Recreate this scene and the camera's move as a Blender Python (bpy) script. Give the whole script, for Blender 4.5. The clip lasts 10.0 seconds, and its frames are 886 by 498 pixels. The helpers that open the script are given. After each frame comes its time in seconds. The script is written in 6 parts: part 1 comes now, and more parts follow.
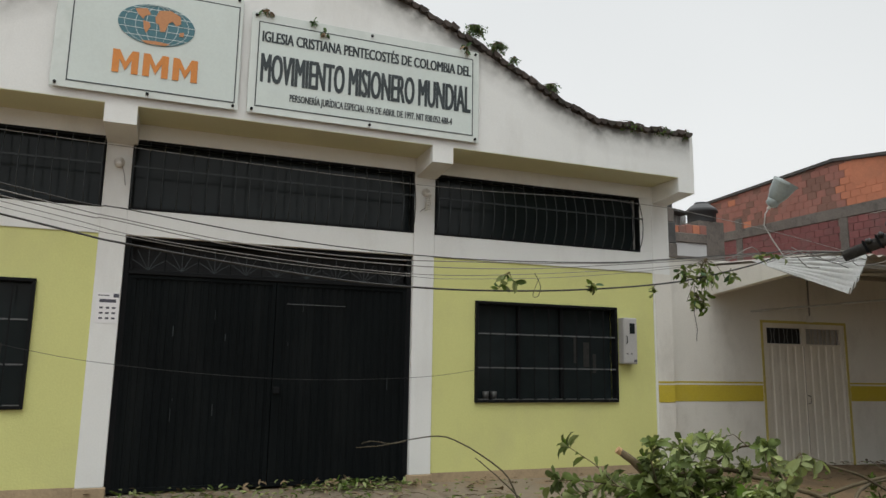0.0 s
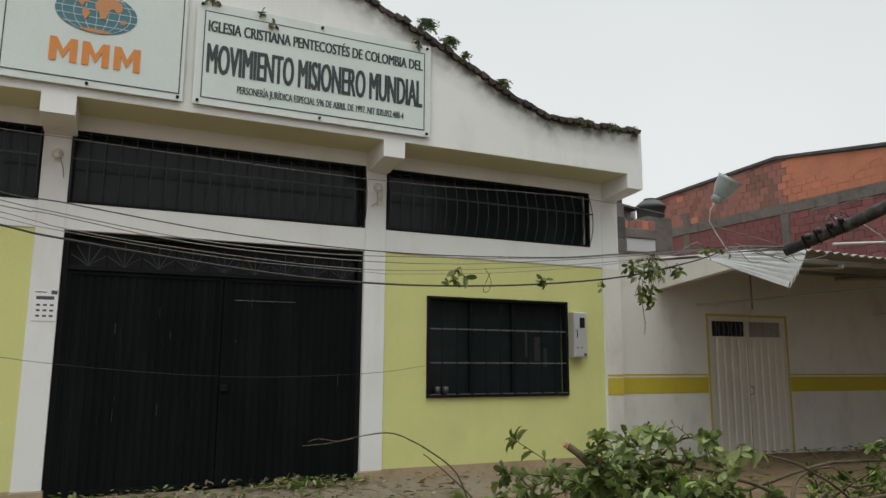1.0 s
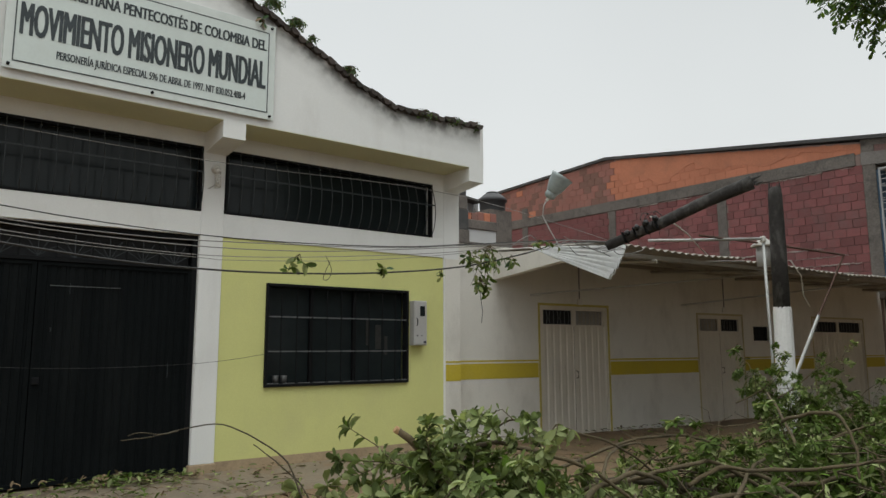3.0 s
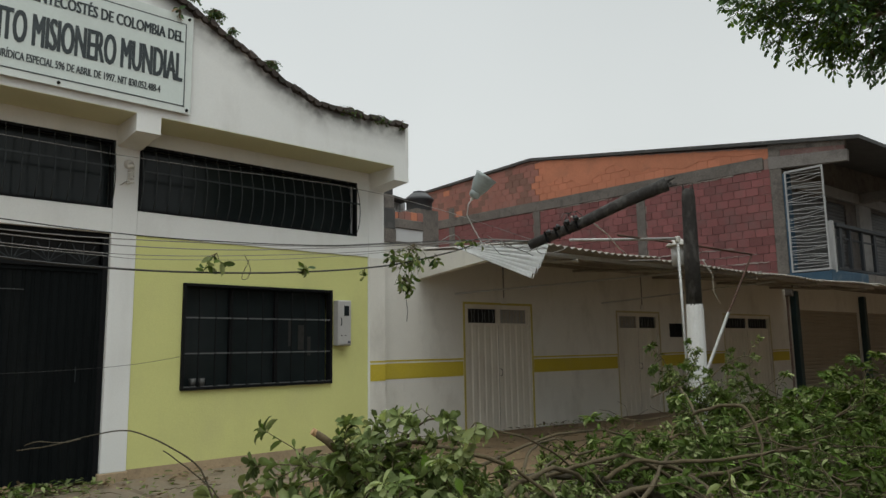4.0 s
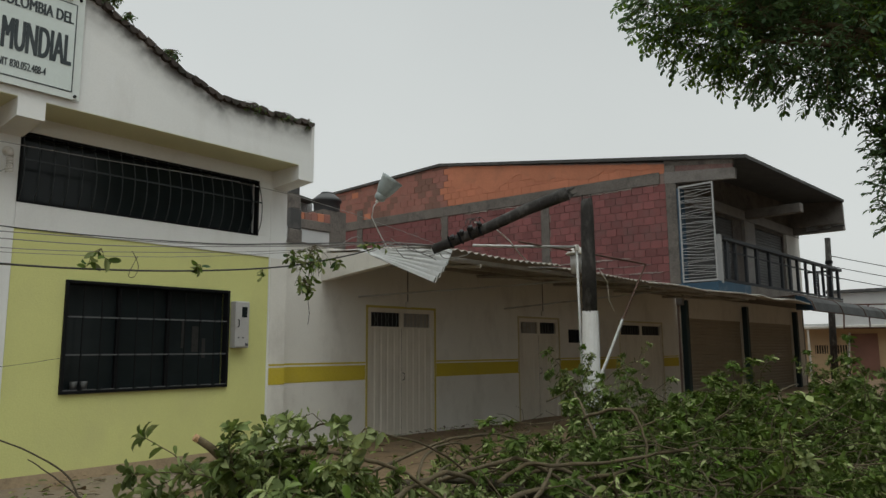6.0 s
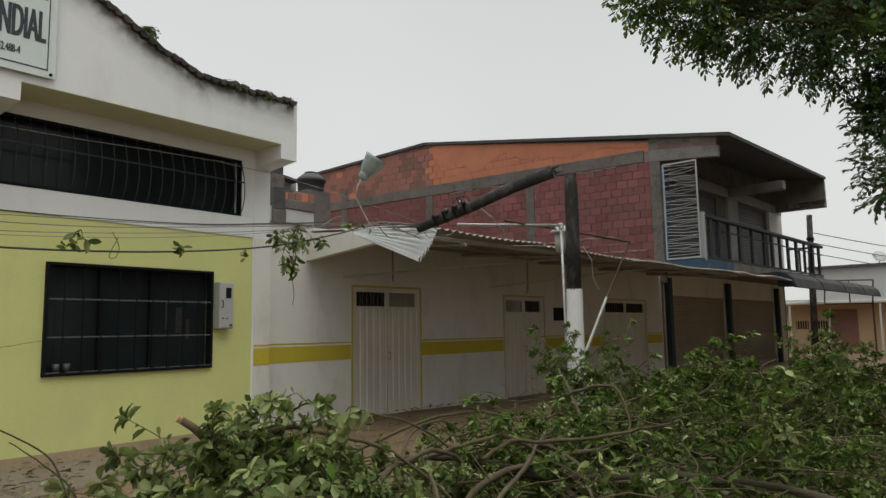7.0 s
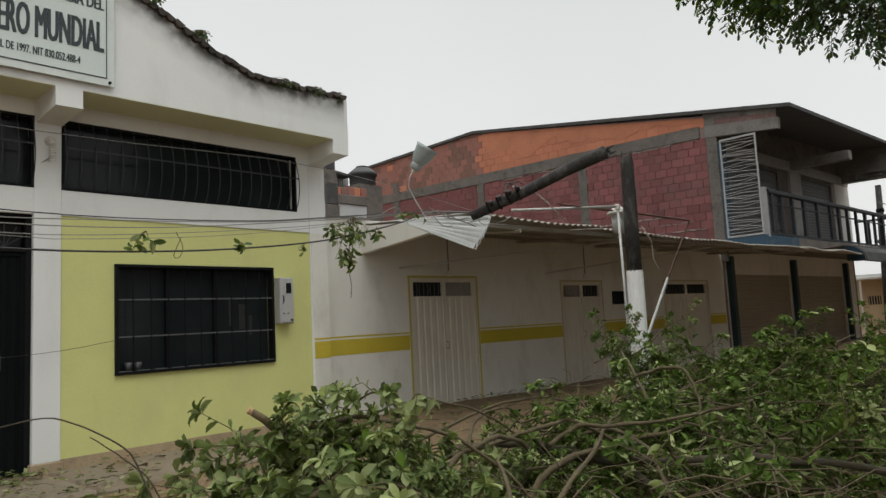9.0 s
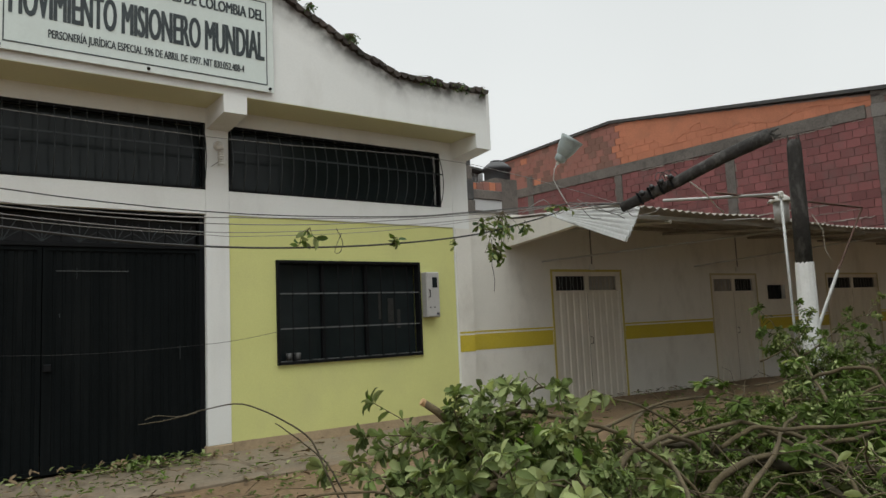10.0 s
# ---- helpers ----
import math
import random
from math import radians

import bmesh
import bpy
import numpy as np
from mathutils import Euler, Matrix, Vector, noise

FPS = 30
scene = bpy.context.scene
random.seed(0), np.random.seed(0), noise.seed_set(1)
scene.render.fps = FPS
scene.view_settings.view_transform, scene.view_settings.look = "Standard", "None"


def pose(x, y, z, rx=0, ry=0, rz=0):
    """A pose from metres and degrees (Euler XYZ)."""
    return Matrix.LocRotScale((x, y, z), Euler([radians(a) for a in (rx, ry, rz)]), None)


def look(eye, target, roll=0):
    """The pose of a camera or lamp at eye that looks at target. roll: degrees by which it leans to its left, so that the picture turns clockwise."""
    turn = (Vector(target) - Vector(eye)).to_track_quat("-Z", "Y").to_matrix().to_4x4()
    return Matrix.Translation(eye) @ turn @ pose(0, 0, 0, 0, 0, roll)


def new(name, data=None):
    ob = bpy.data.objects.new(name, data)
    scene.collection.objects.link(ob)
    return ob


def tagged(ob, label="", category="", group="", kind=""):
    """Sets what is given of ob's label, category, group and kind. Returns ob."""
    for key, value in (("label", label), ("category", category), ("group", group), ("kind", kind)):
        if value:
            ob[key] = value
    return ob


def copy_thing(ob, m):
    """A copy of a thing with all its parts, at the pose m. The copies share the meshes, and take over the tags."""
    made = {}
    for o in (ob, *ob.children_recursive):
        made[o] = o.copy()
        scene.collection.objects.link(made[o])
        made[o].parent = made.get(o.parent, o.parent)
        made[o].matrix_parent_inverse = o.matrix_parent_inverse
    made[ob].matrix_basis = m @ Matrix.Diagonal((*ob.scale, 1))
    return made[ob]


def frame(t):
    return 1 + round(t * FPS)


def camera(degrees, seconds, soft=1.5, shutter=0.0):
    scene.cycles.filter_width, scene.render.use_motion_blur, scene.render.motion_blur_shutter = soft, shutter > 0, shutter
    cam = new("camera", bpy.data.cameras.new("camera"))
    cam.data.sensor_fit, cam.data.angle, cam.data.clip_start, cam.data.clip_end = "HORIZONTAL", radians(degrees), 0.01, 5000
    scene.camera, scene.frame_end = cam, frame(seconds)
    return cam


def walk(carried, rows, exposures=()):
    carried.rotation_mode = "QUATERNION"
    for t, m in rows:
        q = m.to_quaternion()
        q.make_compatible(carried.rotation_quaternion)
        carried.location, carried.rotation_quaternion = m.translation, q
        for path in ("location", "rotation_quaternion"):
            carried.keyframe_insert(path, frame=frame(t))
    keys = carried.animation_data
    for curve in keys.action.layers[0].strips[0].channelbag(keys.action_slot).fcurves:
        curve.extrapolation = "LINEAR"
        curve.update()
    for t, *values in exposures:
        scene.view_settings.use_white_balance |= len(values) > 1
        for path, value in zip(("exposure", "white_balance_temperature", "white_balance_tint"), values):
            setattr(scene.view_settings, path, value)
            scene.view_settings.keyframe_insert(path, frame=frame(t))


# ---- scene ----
cam = camera(64.1, 10.0)
PATH = [
    (0, (-2.712, -8.207, 1.362), (-2.012, -6.362, 1.688), 0.9),
    (0.5, (-2.674, -8.187, 1.362), (-1.929, -6.358, 1.677), 0.3),
    (1, (-2.666, -8.189, 1.366), (-1.847, -6.392, 1.68), 0.3),
    (1.5, (-2.645, -8.19, 1.366), (-1.771, -6.418, 1.678), -0.1),
    (2, (-2.646, -8.212, 1.37), (-1.675, -6.49, 1.672), -0.2),
    (2.5, (-2.639, -8.23, 1.367), (-1.549, -6.579, 1.657), -0.0),
    (4, (-2.575, -8.246, 1.365), (-1.229, -6.793, 1.643), -0.9),
    (4.5, (-2.535, -8.251, 1.37), (-1.124, -6.864, 1.658), -0.9),
    (5, (-2.531, -8.275, 1.381), (-1.089, -6.923, 1.687), -0.9),
    (5.5, (-2.516, -8.277, 1.374), (-1.048, -6.953, 1.678), -0.7),
    (6, (-2.5, -8.267, 1.363), (-0.978, -7.0, 1.649), -0.4),
    (7.5, (-2.478, -8.272, 1.36), (-0.922, -7.035, 1.576), -1.1),
    (8, (-2.479, -8.281, 1.361), (-0.919, -7.048, 1.576), -1.6),
    (8.5, (-2.477, -8.277, 1.356), (-0.929, -7.027, 1.569), -2.8),
    (9, (-2.475, -8.216, 1.342), (-1.018, -6.861, 1.546), -2.9),
    (9.5, (-2.538, -8.159, 1.339), (-1.211, -6.673, 1.521), -2.7),
    (10, (-2.594, -8.047, 1.347), (-1.409, -6.449, 1.553), -2.5),
]
# ---------------- world, sun ----------------
walk(cam, [(t, look(e, g, r)) for t, e, g, r in PATH],
     [(0, -0.42, 6450, 9), (2.0, -0.53, 6400, 7.5), (2.5, -0.52, 6400, 7.5), (4, -0.64, 6390, 5.5), (5.2, -0.76, 6400, 5), (6.0, -0.79, 6430, 5),
      (7.5, -0.58, 6560, 8.5), (8.5, -0.55, 6560, 8.5), (10, -0.45, 6450, 7)])

world = bpy.data.worlds.new("overcast_sky")
scene.world = world
world.use_nodes = True
wn, wl = world.node_tree.nodes, world.node_tree.links
wn.clear()
w_out, w_bg = wn.new("ShaderNodeOutputWorld"), wn.new("ShaderNodeBackground")
w_sky = wn.new("ShaderNodeTexSky")
w_sky.sky_type, w_sky.sun_disc = "NISHITA", False
w_sky.sun_elevation, w_sky.sun_rotation = radians(58), radians(200)
w_hs = wn.new("ShaderNodeHueSaturation")
w_hs.inputs["Saturation"].default_value, w_hs.inputs["Value"].default_value = 0.10, 0.05
# cloud cover: brighter overhead than at the horizon, with faint large clouds
w_tc, w_sep = wn.new("ShaderNodeTexCoord"), wn.new("ShaderNodeSeparateXYZ")
w_ramp = wn.new("ShaderNodeValToRGB")
w_ramp.color_ramp.elements[0].position, w_ramp.color_ramp.elements[0].color = 0.0, (0.83, 0.83, 0.815, 1)
w_ramp.color_ramp.elements[1].position, w_ramp.color_ramp.elements[1].color = 0.85, (2.3, 2.34, 2.33, 1)
mid = w_ramp.color_ramp.elements.new(0.3)
mid.color = (0.89, 0.905, 0.90, 1)
mid = w_ramp.color_ramp.elements.new(0.55)
mid.color = (0.87, 0.89, 0.895, 1)
w_no = wn.new("ShaderNodeTexNoise")
w_no.inputs["Scale"].default_value, w_no.inputs["Detail"].default_value = 1.6, 3.0
w_cr = wn.new("ShaderNodeMapRange")
w_cr.inputs["From Min"].default_value, w_cr.inputs["From Max"].default_value = 0.3, 0.7
w_cr.inputs["To Min"].default_value, w_cr.inputs["To Max"].default_value = 0.96, 1.05
w_mul = wn.new("ShaderNodeVectorMath")
w_mul.operation = "SCALE"
w_add = wn.new("ShaderNodeVectorMath")
w_add.operation = "ADD"
wl.new(w_tc.outputs["Generated"], w_sep.inputs[0])
wl.new(w_tc.outputs["Generated"], w_no.inputs["Vector"])
wl.new(w_sep.outputs["Z"], w_ramp.inputs["Fac"])
wl.new(w_no.outputs["Fac"], w_cr.inputs["Value"])
wl.new(w_ramp.outputs["Color"], w_mul.inputs[0])
wl.new(w_cr.outputs["Result"], w_mul.inputs["Scale"])
wl.new(w_sky.outputs["Color"], w_hs.inputs["Color"])
wl.new(w_mul.outputs[0], w_add.inputs[0])
wl.new(w_hs.outputs["Color"], w_add.inputs[1])
wl.new(w_add.outputs[0], w_bg.inputs["Color"])
w_bg.inputs["Strength"].default_value = 1.0
wl.new(w_bg.outputs[0], w_out.inputs["Surface"])

sun = new("sun", bpy.data.lights.new("sun", "SUN"))
sun.data.energy, sun.data.angle, sun.data.color = 1.2, radians(45), (0.97, 1.0, 0.94)
sun.matrix_world = look((-4, -7.5, 18), (0, 0, 0))


# ---------------- materials ----------------
def mat(name, col, rough=0.8, metal=0.0, var=0.12, big=1.2, fine=40.0, bump=0.15, dirt=None, dirt_amt=0.0, dirt_scale=2.5, dirt_z=1.0,
        rand=0.0, island=False, spec=0.5, trans=0.0):
    m = bpy.data.materials.new(name)
    m.use_nodes = True
    n, l = m.node_tree.nodes, m.node_tree.links
    b = n["Principled BSDF"]
    b.inputs["Roughness"].default_value, b.inputs["Metallic"].default_value = rough, metal
    b.inputs["Specular IOR Level"].default_value = spec
    geo = n.new("ShaderNodeNewGeometry")
    n1, n2 = n.new("ShaderNodeTexNoise"), n.new("ShaderNodeTexNoise")
    n1.inputs["Scale"].default_value, n1.inputs["Detail"].default_value = big, 4
    n2.inputs["Scale"].default_value, n2.inputs["Detail"].default_value = fine, 3
    l.new(geo.outputs["Position"], n1.inputs["Vector"])
    l.new(geo.outputs["Position"], n2.inputs["Vector"])
    add = n.new("ShaderNodeMath")
    add.operation = "ADD"
    l.new(n1.outputs["Fac"], add.inputs[0])
    l.new(n2.outputs["Fac"], add.inputs[1])
    mr = n.new("ShaderNodeMapRange")
    mr.inputs["From Min"].default_value, mr.inputs["From Max"].default_value = 0.6, 1.4
    mr.inputs["To Min"].default_value, mr.inputs["To Max"].default_value = 1 - var, 1 + var
    l.new(add.outputs[0], mr.inputs["Value"])
    sc = n.new("ShaderNodeVectorMath")
    sc.operation = "SCALE"
    sc.inputs[0].default_value = col
    l.new(mr.outputs["Result"], sc.inputs["Scale"])
    out = sc.outputs[0]
    if rand:
        src = geo.outputs["Random Per Island"] if island else n.new("ShaderNodeObjectInfo").outputs["Random"]
        r2 = n.new("ShaderNodeMapRange")
        r2.inputs["To Min"].default_value, r2.inputs["To Max"].default_value = 1 - rand, 1 + rand
        l.new(src, r2.inputs["Value"])
        s2 = n.new("ShaderNodeVectorMath")
        s2.operation = "SCALE"
        l.new(out, s2.inputs[0])
        l.new(r2.outputs["Result"], s2.inputs["Scale"])
        out = s2.outputs[0]
    if dirt:
        mp = n.new("ShaderNodeMapping")
        mp.inputs["Scale"].default_value = (1, 1, dirt_z)
        nd = n.new("ShaderNodeTexNoise")
        nd.inputs["Scale"].default_value, nd.inputs["Detail"].default_value, nd.inputs["Roughness"].default_value = dirt_scale, 6, 0.65
        l.new(geo.outputs["Position"], mp.inputs["Vector"])
        l.new(mp.outputs[0], nd.inputs["Vector"])
        rd = n.new("ShaderNodeMapRange")
        rd.inputs["From Min"].default_value, rd.inputs["From Max"].default_value = 0.5, 0.78
        rd.inputs["To Max"].default_value = dirt_amt
        l.new(nd.outputs["Fac"], rd.inputs["Value"])
        mx = n.new("ShaderNodeMix")
        mx.data_type = "RGBA"
        l.new(rd.outputs["Result"], mx.inputs["Factor"])
        l.new(out, mx.inputs["A"])
        mx.inputs["B"].default_value = (*dirt, 1)
        out = mx.outputs["Result"]
    l.new(out, b.inputs["Base Color"])
    if bump:
        bp = n.new("ShaderNodeBump")
        bp.inputs["Strength"].default_value, bp.inputs["Distance"].default_value = bump, 0.01
        l.new(n2.outputs["Fac"], bp.inputs["Height"])
        l.new(bp.outputs[0], b.inputs["Normal"])
    if trans:
        b.inputs["Transmission Weight"].default_value = trans
    return m


WHITE = mat("white_wall_paint", (0.72, 0.722, 0.71), 0.85, var=0.05, dirt=(0.45, 0.43, 0.40), dirt_amt=0.4, dirt_scale=1.6, dirt_z=0.3, bump=0.10, fine=60)
LOWWHITE = mat("white_wall_paint_aged", (0.68, 0.655, 0.605), 0.85, var=0.06, dirt=(0.36, 0.33, 0.29), dirt_amt=0.45, dirt_scale=2.2, dirt_z=0.5, bump=0.25, fine=60)
LIME = mat("lime_yellow_paint", (0.595, 0.595, 0.235), 0.8, var=0.06, dirt=(0.45, 0.42, 0.22), dirt_amt=0.35, dirt_scale=1.3, dirt_z=0.5, bump=0.25, fine=60)
SOFF = mat("dull_lime_soffit", (0.64, 0.625, 0.43), 0.85, var=0.06, bump=0.2)
YELLOW = mat("yellow_stripe_paint", (0.50, 0.395, 0.035), 0.7, var=0.10, bump=0.15, dirt=(0.45, 0.36, 0.10), dirt_amt=0.4)
BLACKM = mat("black_gate_paint", (0.0050, 0.0064, 0.0070), 0.75, var=0.3, dirt=(0.017, 0.0185, 0.0185), dirt_amt=0.45, dirt_scale=3, dirt_z=0.15, bump=0.1, spec=0.07)
IRON = mat("black_iron", (0.008, 0.0085, 0.0095), 0.65, var=0.2, bump=0.1, spec=0.1)
BARGREY = mat("worn_grey_bar", (0.095, 0.097, 0.10), 0.5, var=0.2, bump=0.1)
DIMSTRIP = mat("dim_grey_cloth", (0.018, 0.0175, 0.0155), 0.9, var=0.5, bump=0, big=9)
GRILLE = mat("grey_black_grille", (0.034, 0.040, 0.043), 0.5, var=0.2, bump=0.05, spec=0.25)
# near-black base colour stands for the shade inside rooms and vents
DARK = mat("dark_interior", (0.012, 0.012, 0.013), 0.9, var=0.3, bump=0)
GLASSD = mat("dark_window_glass", (0.0145, 0.0185, 0.0195), 0.15, spec=0.16, var=0.2, bump=0.02, big=0.6, fine=5)
CONC = mat("grey_concrete", (0.138, 0.120, 0.106), 0.9, var=0.4, bump=0.8, fine=22, dirt=(0.040, 0.036, 0.033), dirt_amt=0.95, dirt_scale=3.2)
CONCL = mat("pale_concrete", (0.30, 0.29, 0.275), 0.9, var=0.2, bump=0.4, fine=30, dirt=(0.16, 0.15, 0.14), dirt_amt=0.6, dirt_scale=3)
PAVE = mat("worn_pavement", (0.205, 0.165, 0.118), 0.92, var=0.22, bump=0.6, fine=25, dirt=(0.22, 0.13, 0.065), dirt_amt=0.9, dirt_scale=1.7)
SOIL = mat("brown_soil", (0.19, 0.125, 0.068), 0.95, var=0.35, bump=0.9, fine=22, dirt=(0.10, 0.078, 0.046), dirt_amt=0.8, dirt_scale=1.1)
PLINTH = mat("stained_plinth", (0.36, 0.27, 0.17), 0.9, var=0.2, bump=0.4, dirt=(0.20, 0.15, 0.10), dirt_amt=0.7, dirt_scale=4)
ORANGE = mat("orange_clay_block", (0.46, 0.172, 0.098), 0.88, var=0.16, bump=0.4, fine=35, rand=0.09, dirt=(0.30, 0.12, 0.07), dirt_amt=0.6, dirt_scale=2.4)
ORWASH = mat("orange_render", (0.45, 0.170, 0.095), 0.88, var=0.2, bump=0.5, fine=30, dirt=(0.30, 0.13, 0.08), dirt_amt=0.7, dirt_scale=2.0)
REDBLK = mat("maroon_painted_block", (0.190, 0.066, 0.064), 0.85, var=0.25, bump=0.5, fine=35, rand=0.22, dirt=(0.15, 0.092, 0.085), dirt_amt=0.85, dirt_scale=1.6)
BRKBLK = mat("brown_clay_block", (0.235, 0.12, 0.092), 0.88, var=0.25, bump=0.4, fine=35, rand=0.25)
DUSTY = mat("dusty_red_block", (0.262, 0.112, 0.088), 0.88, var=0.2, bump=0.4, fine=35, rand=0.14, dirt=(0.2, 0.125, 0.105), dirt_amt=0.85, dirt_scale=1.4)
MORTAR = mat("grey_mortar", (0.23, 0.165, 0.145), 0.92, var=0.25, bump=0.5)
ZINC = mat("galvanised_sheet", (0.44, 0.44, 0.44), 0.5, 0.15, var=0.15, bump=0.1, dirt=(0.22, 0.17, 0.13), dirt_amt=0.5, dirt_scale=3)
ZINCD = mat("weathered_sheet", (0.36, 0.335, 0.295), 0.7, 0.2, var=0.2, bump=0.15, dirt=(0.12, 0.09, 0.07), dirt_amt=0.7, dirt_scale=2)
FIBRO = mat("dark_roof_sheet", (0.055, 0.054, 0.053), 0.85, var=0.3, bump=0.3, dirt=(0.14, 0.13, 0.12), dirt_amt=0.5)
PIPE = mat("galvanised_pipe", (0.48, 0.48, 0.47), 0.45, 0.3, var=0.12, bump=0.05, dirt=(0.25, 0.16, 0.1), dirt_amt=0.5, dirt_scale=5)
RUST = mat("rusty_pipe", (0.10, 0.05, 0.035), 0.8, 0.2, var=0.3, bump=0.2)
POLEW = mat("dark_weathered_wood", (0.027, 0.024, 0.022), 0.9, var=0.5, bump=0.9, big=3.0, fine=30, dirt=(0.17, 0.16, 0.15), dirt_amt=0.8, dirt_scale=7, dirt_z=0.45)
POLEP = mat("white_limewash", (0.74, 0.73, 0.72), 0.85, var=0.08, bump=0.3, dirt=(0.38, 0.35, 0.31), dirt_amt=0.45, dirt_scale=4, dirt_z=0.3)
DOORW = mat("ivory_door_paint", (0.63, 0.585, 0.51), 0.6, var=0.06, bump=0.1, dirt=(0.36, 0.32, 0.26), dirt_amt=0.4, dirt_scale=3, dirt_z=0.3)
BLUE = mat("faded_blue_paint", (0.026, 0.066, 0.110), 0.75, var=0.2, bump=0.3, dirt=(0.2, 0.22, 0.24), dirt_amt=0.6, dirt_scale=3)
TEAL = mat("dark_teal_paint", (0.012, 0.035, 0.040), 0.6, var=0.25, bump=0.1)
RAILM = mat("dark_grey_blue_paint", (0.013, 0.016, 0.021), 0.6, var=0.25, bump=0.1)
SHUT = mat("beige_shutter_paint", (0.31, 0.265, 0.20), 0.55, 0.1, var=0.1, bump=0.05, dirt=(0.24, 0.19, 0.15), dirt_amt=0.5, dirt_scale=2)
SHUTG = mat("grey_shutter", (0.085, 0.085, 0.085), 0.5, 0.3, var=0.12, bump=0.05, dirt=(0.16, 0.14, 0.12), dirt_amt=0.5)
CREAM = mat("cream_wall_paint", (0.52, 0.38, 0.235), 0.85, var=0.08, bump=0.2, dirt=(0.36, 0.26, 0.17), dirt_amt=0.5, dirt_scale=1.5)
GREYP = mat("grey_wall", (0.50, 0.50, 0.50), 0.85, var=0.1, bump=0.2)
TILE = mat("dark_clay_tile", (0.050, 0.038, 0.033), 0.92, var=0.35, bump=0.6, rand=0.3, dirt=(0.035, 0.04, 0.03), dirt_amt=0.8, dirt_scale=5)
SIGNG = mat("pale_green_glass", (0.60, 0.64, 0.615), 0.22, var=0.04, bump=0.03, big=2.5, fine=12, dirt=(0.42, 0.47, 0.44), dirt_amt=0.6, dirt_scale=2.5)
SIGNM = mat("frosted_sign_panel", (0.57, 0.625, 0.60), 0.3, var=0.05, bump=0.03, dirt=(0.50, 0.54, 0.52), dirt_amt=0.6, dirt_scale=2.0)
INK = mat("dark_letter_vinyl", (0.014, 0.023, 0.027), 0.45, var=0.35, bump=0.05, big=6, dirt=(0.12, 0.14, 0.14), dirt_amt=0.3, dirt_scale=7)
ORVIN = mat("orange_vinyl", (0.60, 0.21, 0.03), 0.45, var=0.12, bump=0)
SEA = mat("teal_vinyl", (0.045, 0.15, 0.185), 0.4, var=0.12, bump=0)
LAND = mat("brown_orange_vinyl", (0.48, 0.21, 0.08), 0.45, var=0.12, bump=0)
WLINE = mat("white_vinyl", (0.55, 0.62, 0.62), 0.5, var=0.05, bump=0)
METER = mat("grey_meter_paint", (0.42, 0.41, 0.40), 0.5, 0.1, var=0.08, bump=0.05)
PLASTW = mat("off_white_plastic", (0.62, 0.60, 0.56), 0.5, var=0.06, bump=0.05)
CABLE = mat("black_cable_rubber", (0.022, 0.021, 0.020), 0.6, var=0.2, bump=0.1)
CABLEG = mat("grey_cable", (0.20, 0.19, 0.18), 0.6, var=0.2, bump=0.1)
TANK = mat("black_plastic_tank", (0.025, 0.025, 0.027), 0.5, var=0.2, bump=0.05)
PAPER = mat("white_paper", (0.72, 0.71, 0.72), 0.8, var=0.04, bump=0.05)
PRINT = mat("dark_print", (0.06, 0.06, 0.08), 0.7, var=0.2, bump=0)
LAMPG = mat("grey_enamel", (0.30, 0.34, 0.34), 0.4, 0.2, var=0.12, bump=0.05, dirt=(0.16, 0.15, 0.13), dirt_amt=0.5, dirt_scale=6)
BARK = mat("brown_bark", (0.088, 0.066, 0.033), 0.92, var=0.4, bump=0.8, big=5, fine=45, dirt=(0.06, 0.045, 0.034), dirt_amt=0.7, dirt_scale=9)
BARKD = mat("dark_mossy_bark", (0.060, 0.048, 0.029), 0.95, var=0.45, bump=0.9, big=4, fine=30, dirt=(0.035, 0.036, 0.024), dirt_amt=0.8, dirt_scale=5)
WIREG = mat("dull_white_wire", (0.33, 0.33, 0.33), 0.6, var=0.15, bump=0.05)
SHEETM = mat("bright_galvanised_sheet", (0.60, 0.60, 0.59), 0.5, 0.15, var=0.12, bump=0.1, dirt=(0.30, 0.27, 0.23), dirt_amt=0.5, dirt_scale=4)
WORNYEL = mat("worn_yellow_paint", (0.47, 0.385, 0.10), 0.8, var=0.2, bump=0.1)
PALEYEL = mat("faded_yellow_paint", (0.46, 0.40, 0.24), 0.8, var=0.12, bump=0.1)
PINKBED = mat("pink_mortar", (0.27, 0.15, 0.115), 0.92, var=0.25, bump=0.5)
MIDCONC = mat("stained_concrete", (0.185, 0.168, 0.155), 0.9, var=0.3, bump=0.6, fine=24, dirt=(0.07, 0.062, 0.056), dirt_amt=0.85, dirt_scale=1.9)
SMEARBRK = mat("mortar_smeared_block", (0.165, 0.095, 0.086), 0.92, var=0.3, bump=0.6, fine=24, dirt=(0.22, 0.19, 0.175), dirt_amt=0.9, dirt_scale=2.6)
AWNING = mat("grey_awning_sheet", (0.150, 0.156, 0.158), 0.6, 0.2, var=0.25, bump=0.2, dirt=(0.07, 0.066, 0.06), dirt_amt=0.8, dirt_scale=2.0)
CUTW = mat("pale_cut_wood", (0.42, 0.26, 0.13), 0.8, var=0.2, bump=0.3)


# ---------------- building helpers ----------------
def thing(name, label, category, group="", m=None, kind=""):
    ob = new(name)
    ob.empty_display_size = 0.1
    if m is not None:
        ob.matrix_world = m
    return tagged(ob, label, category, group, kind)


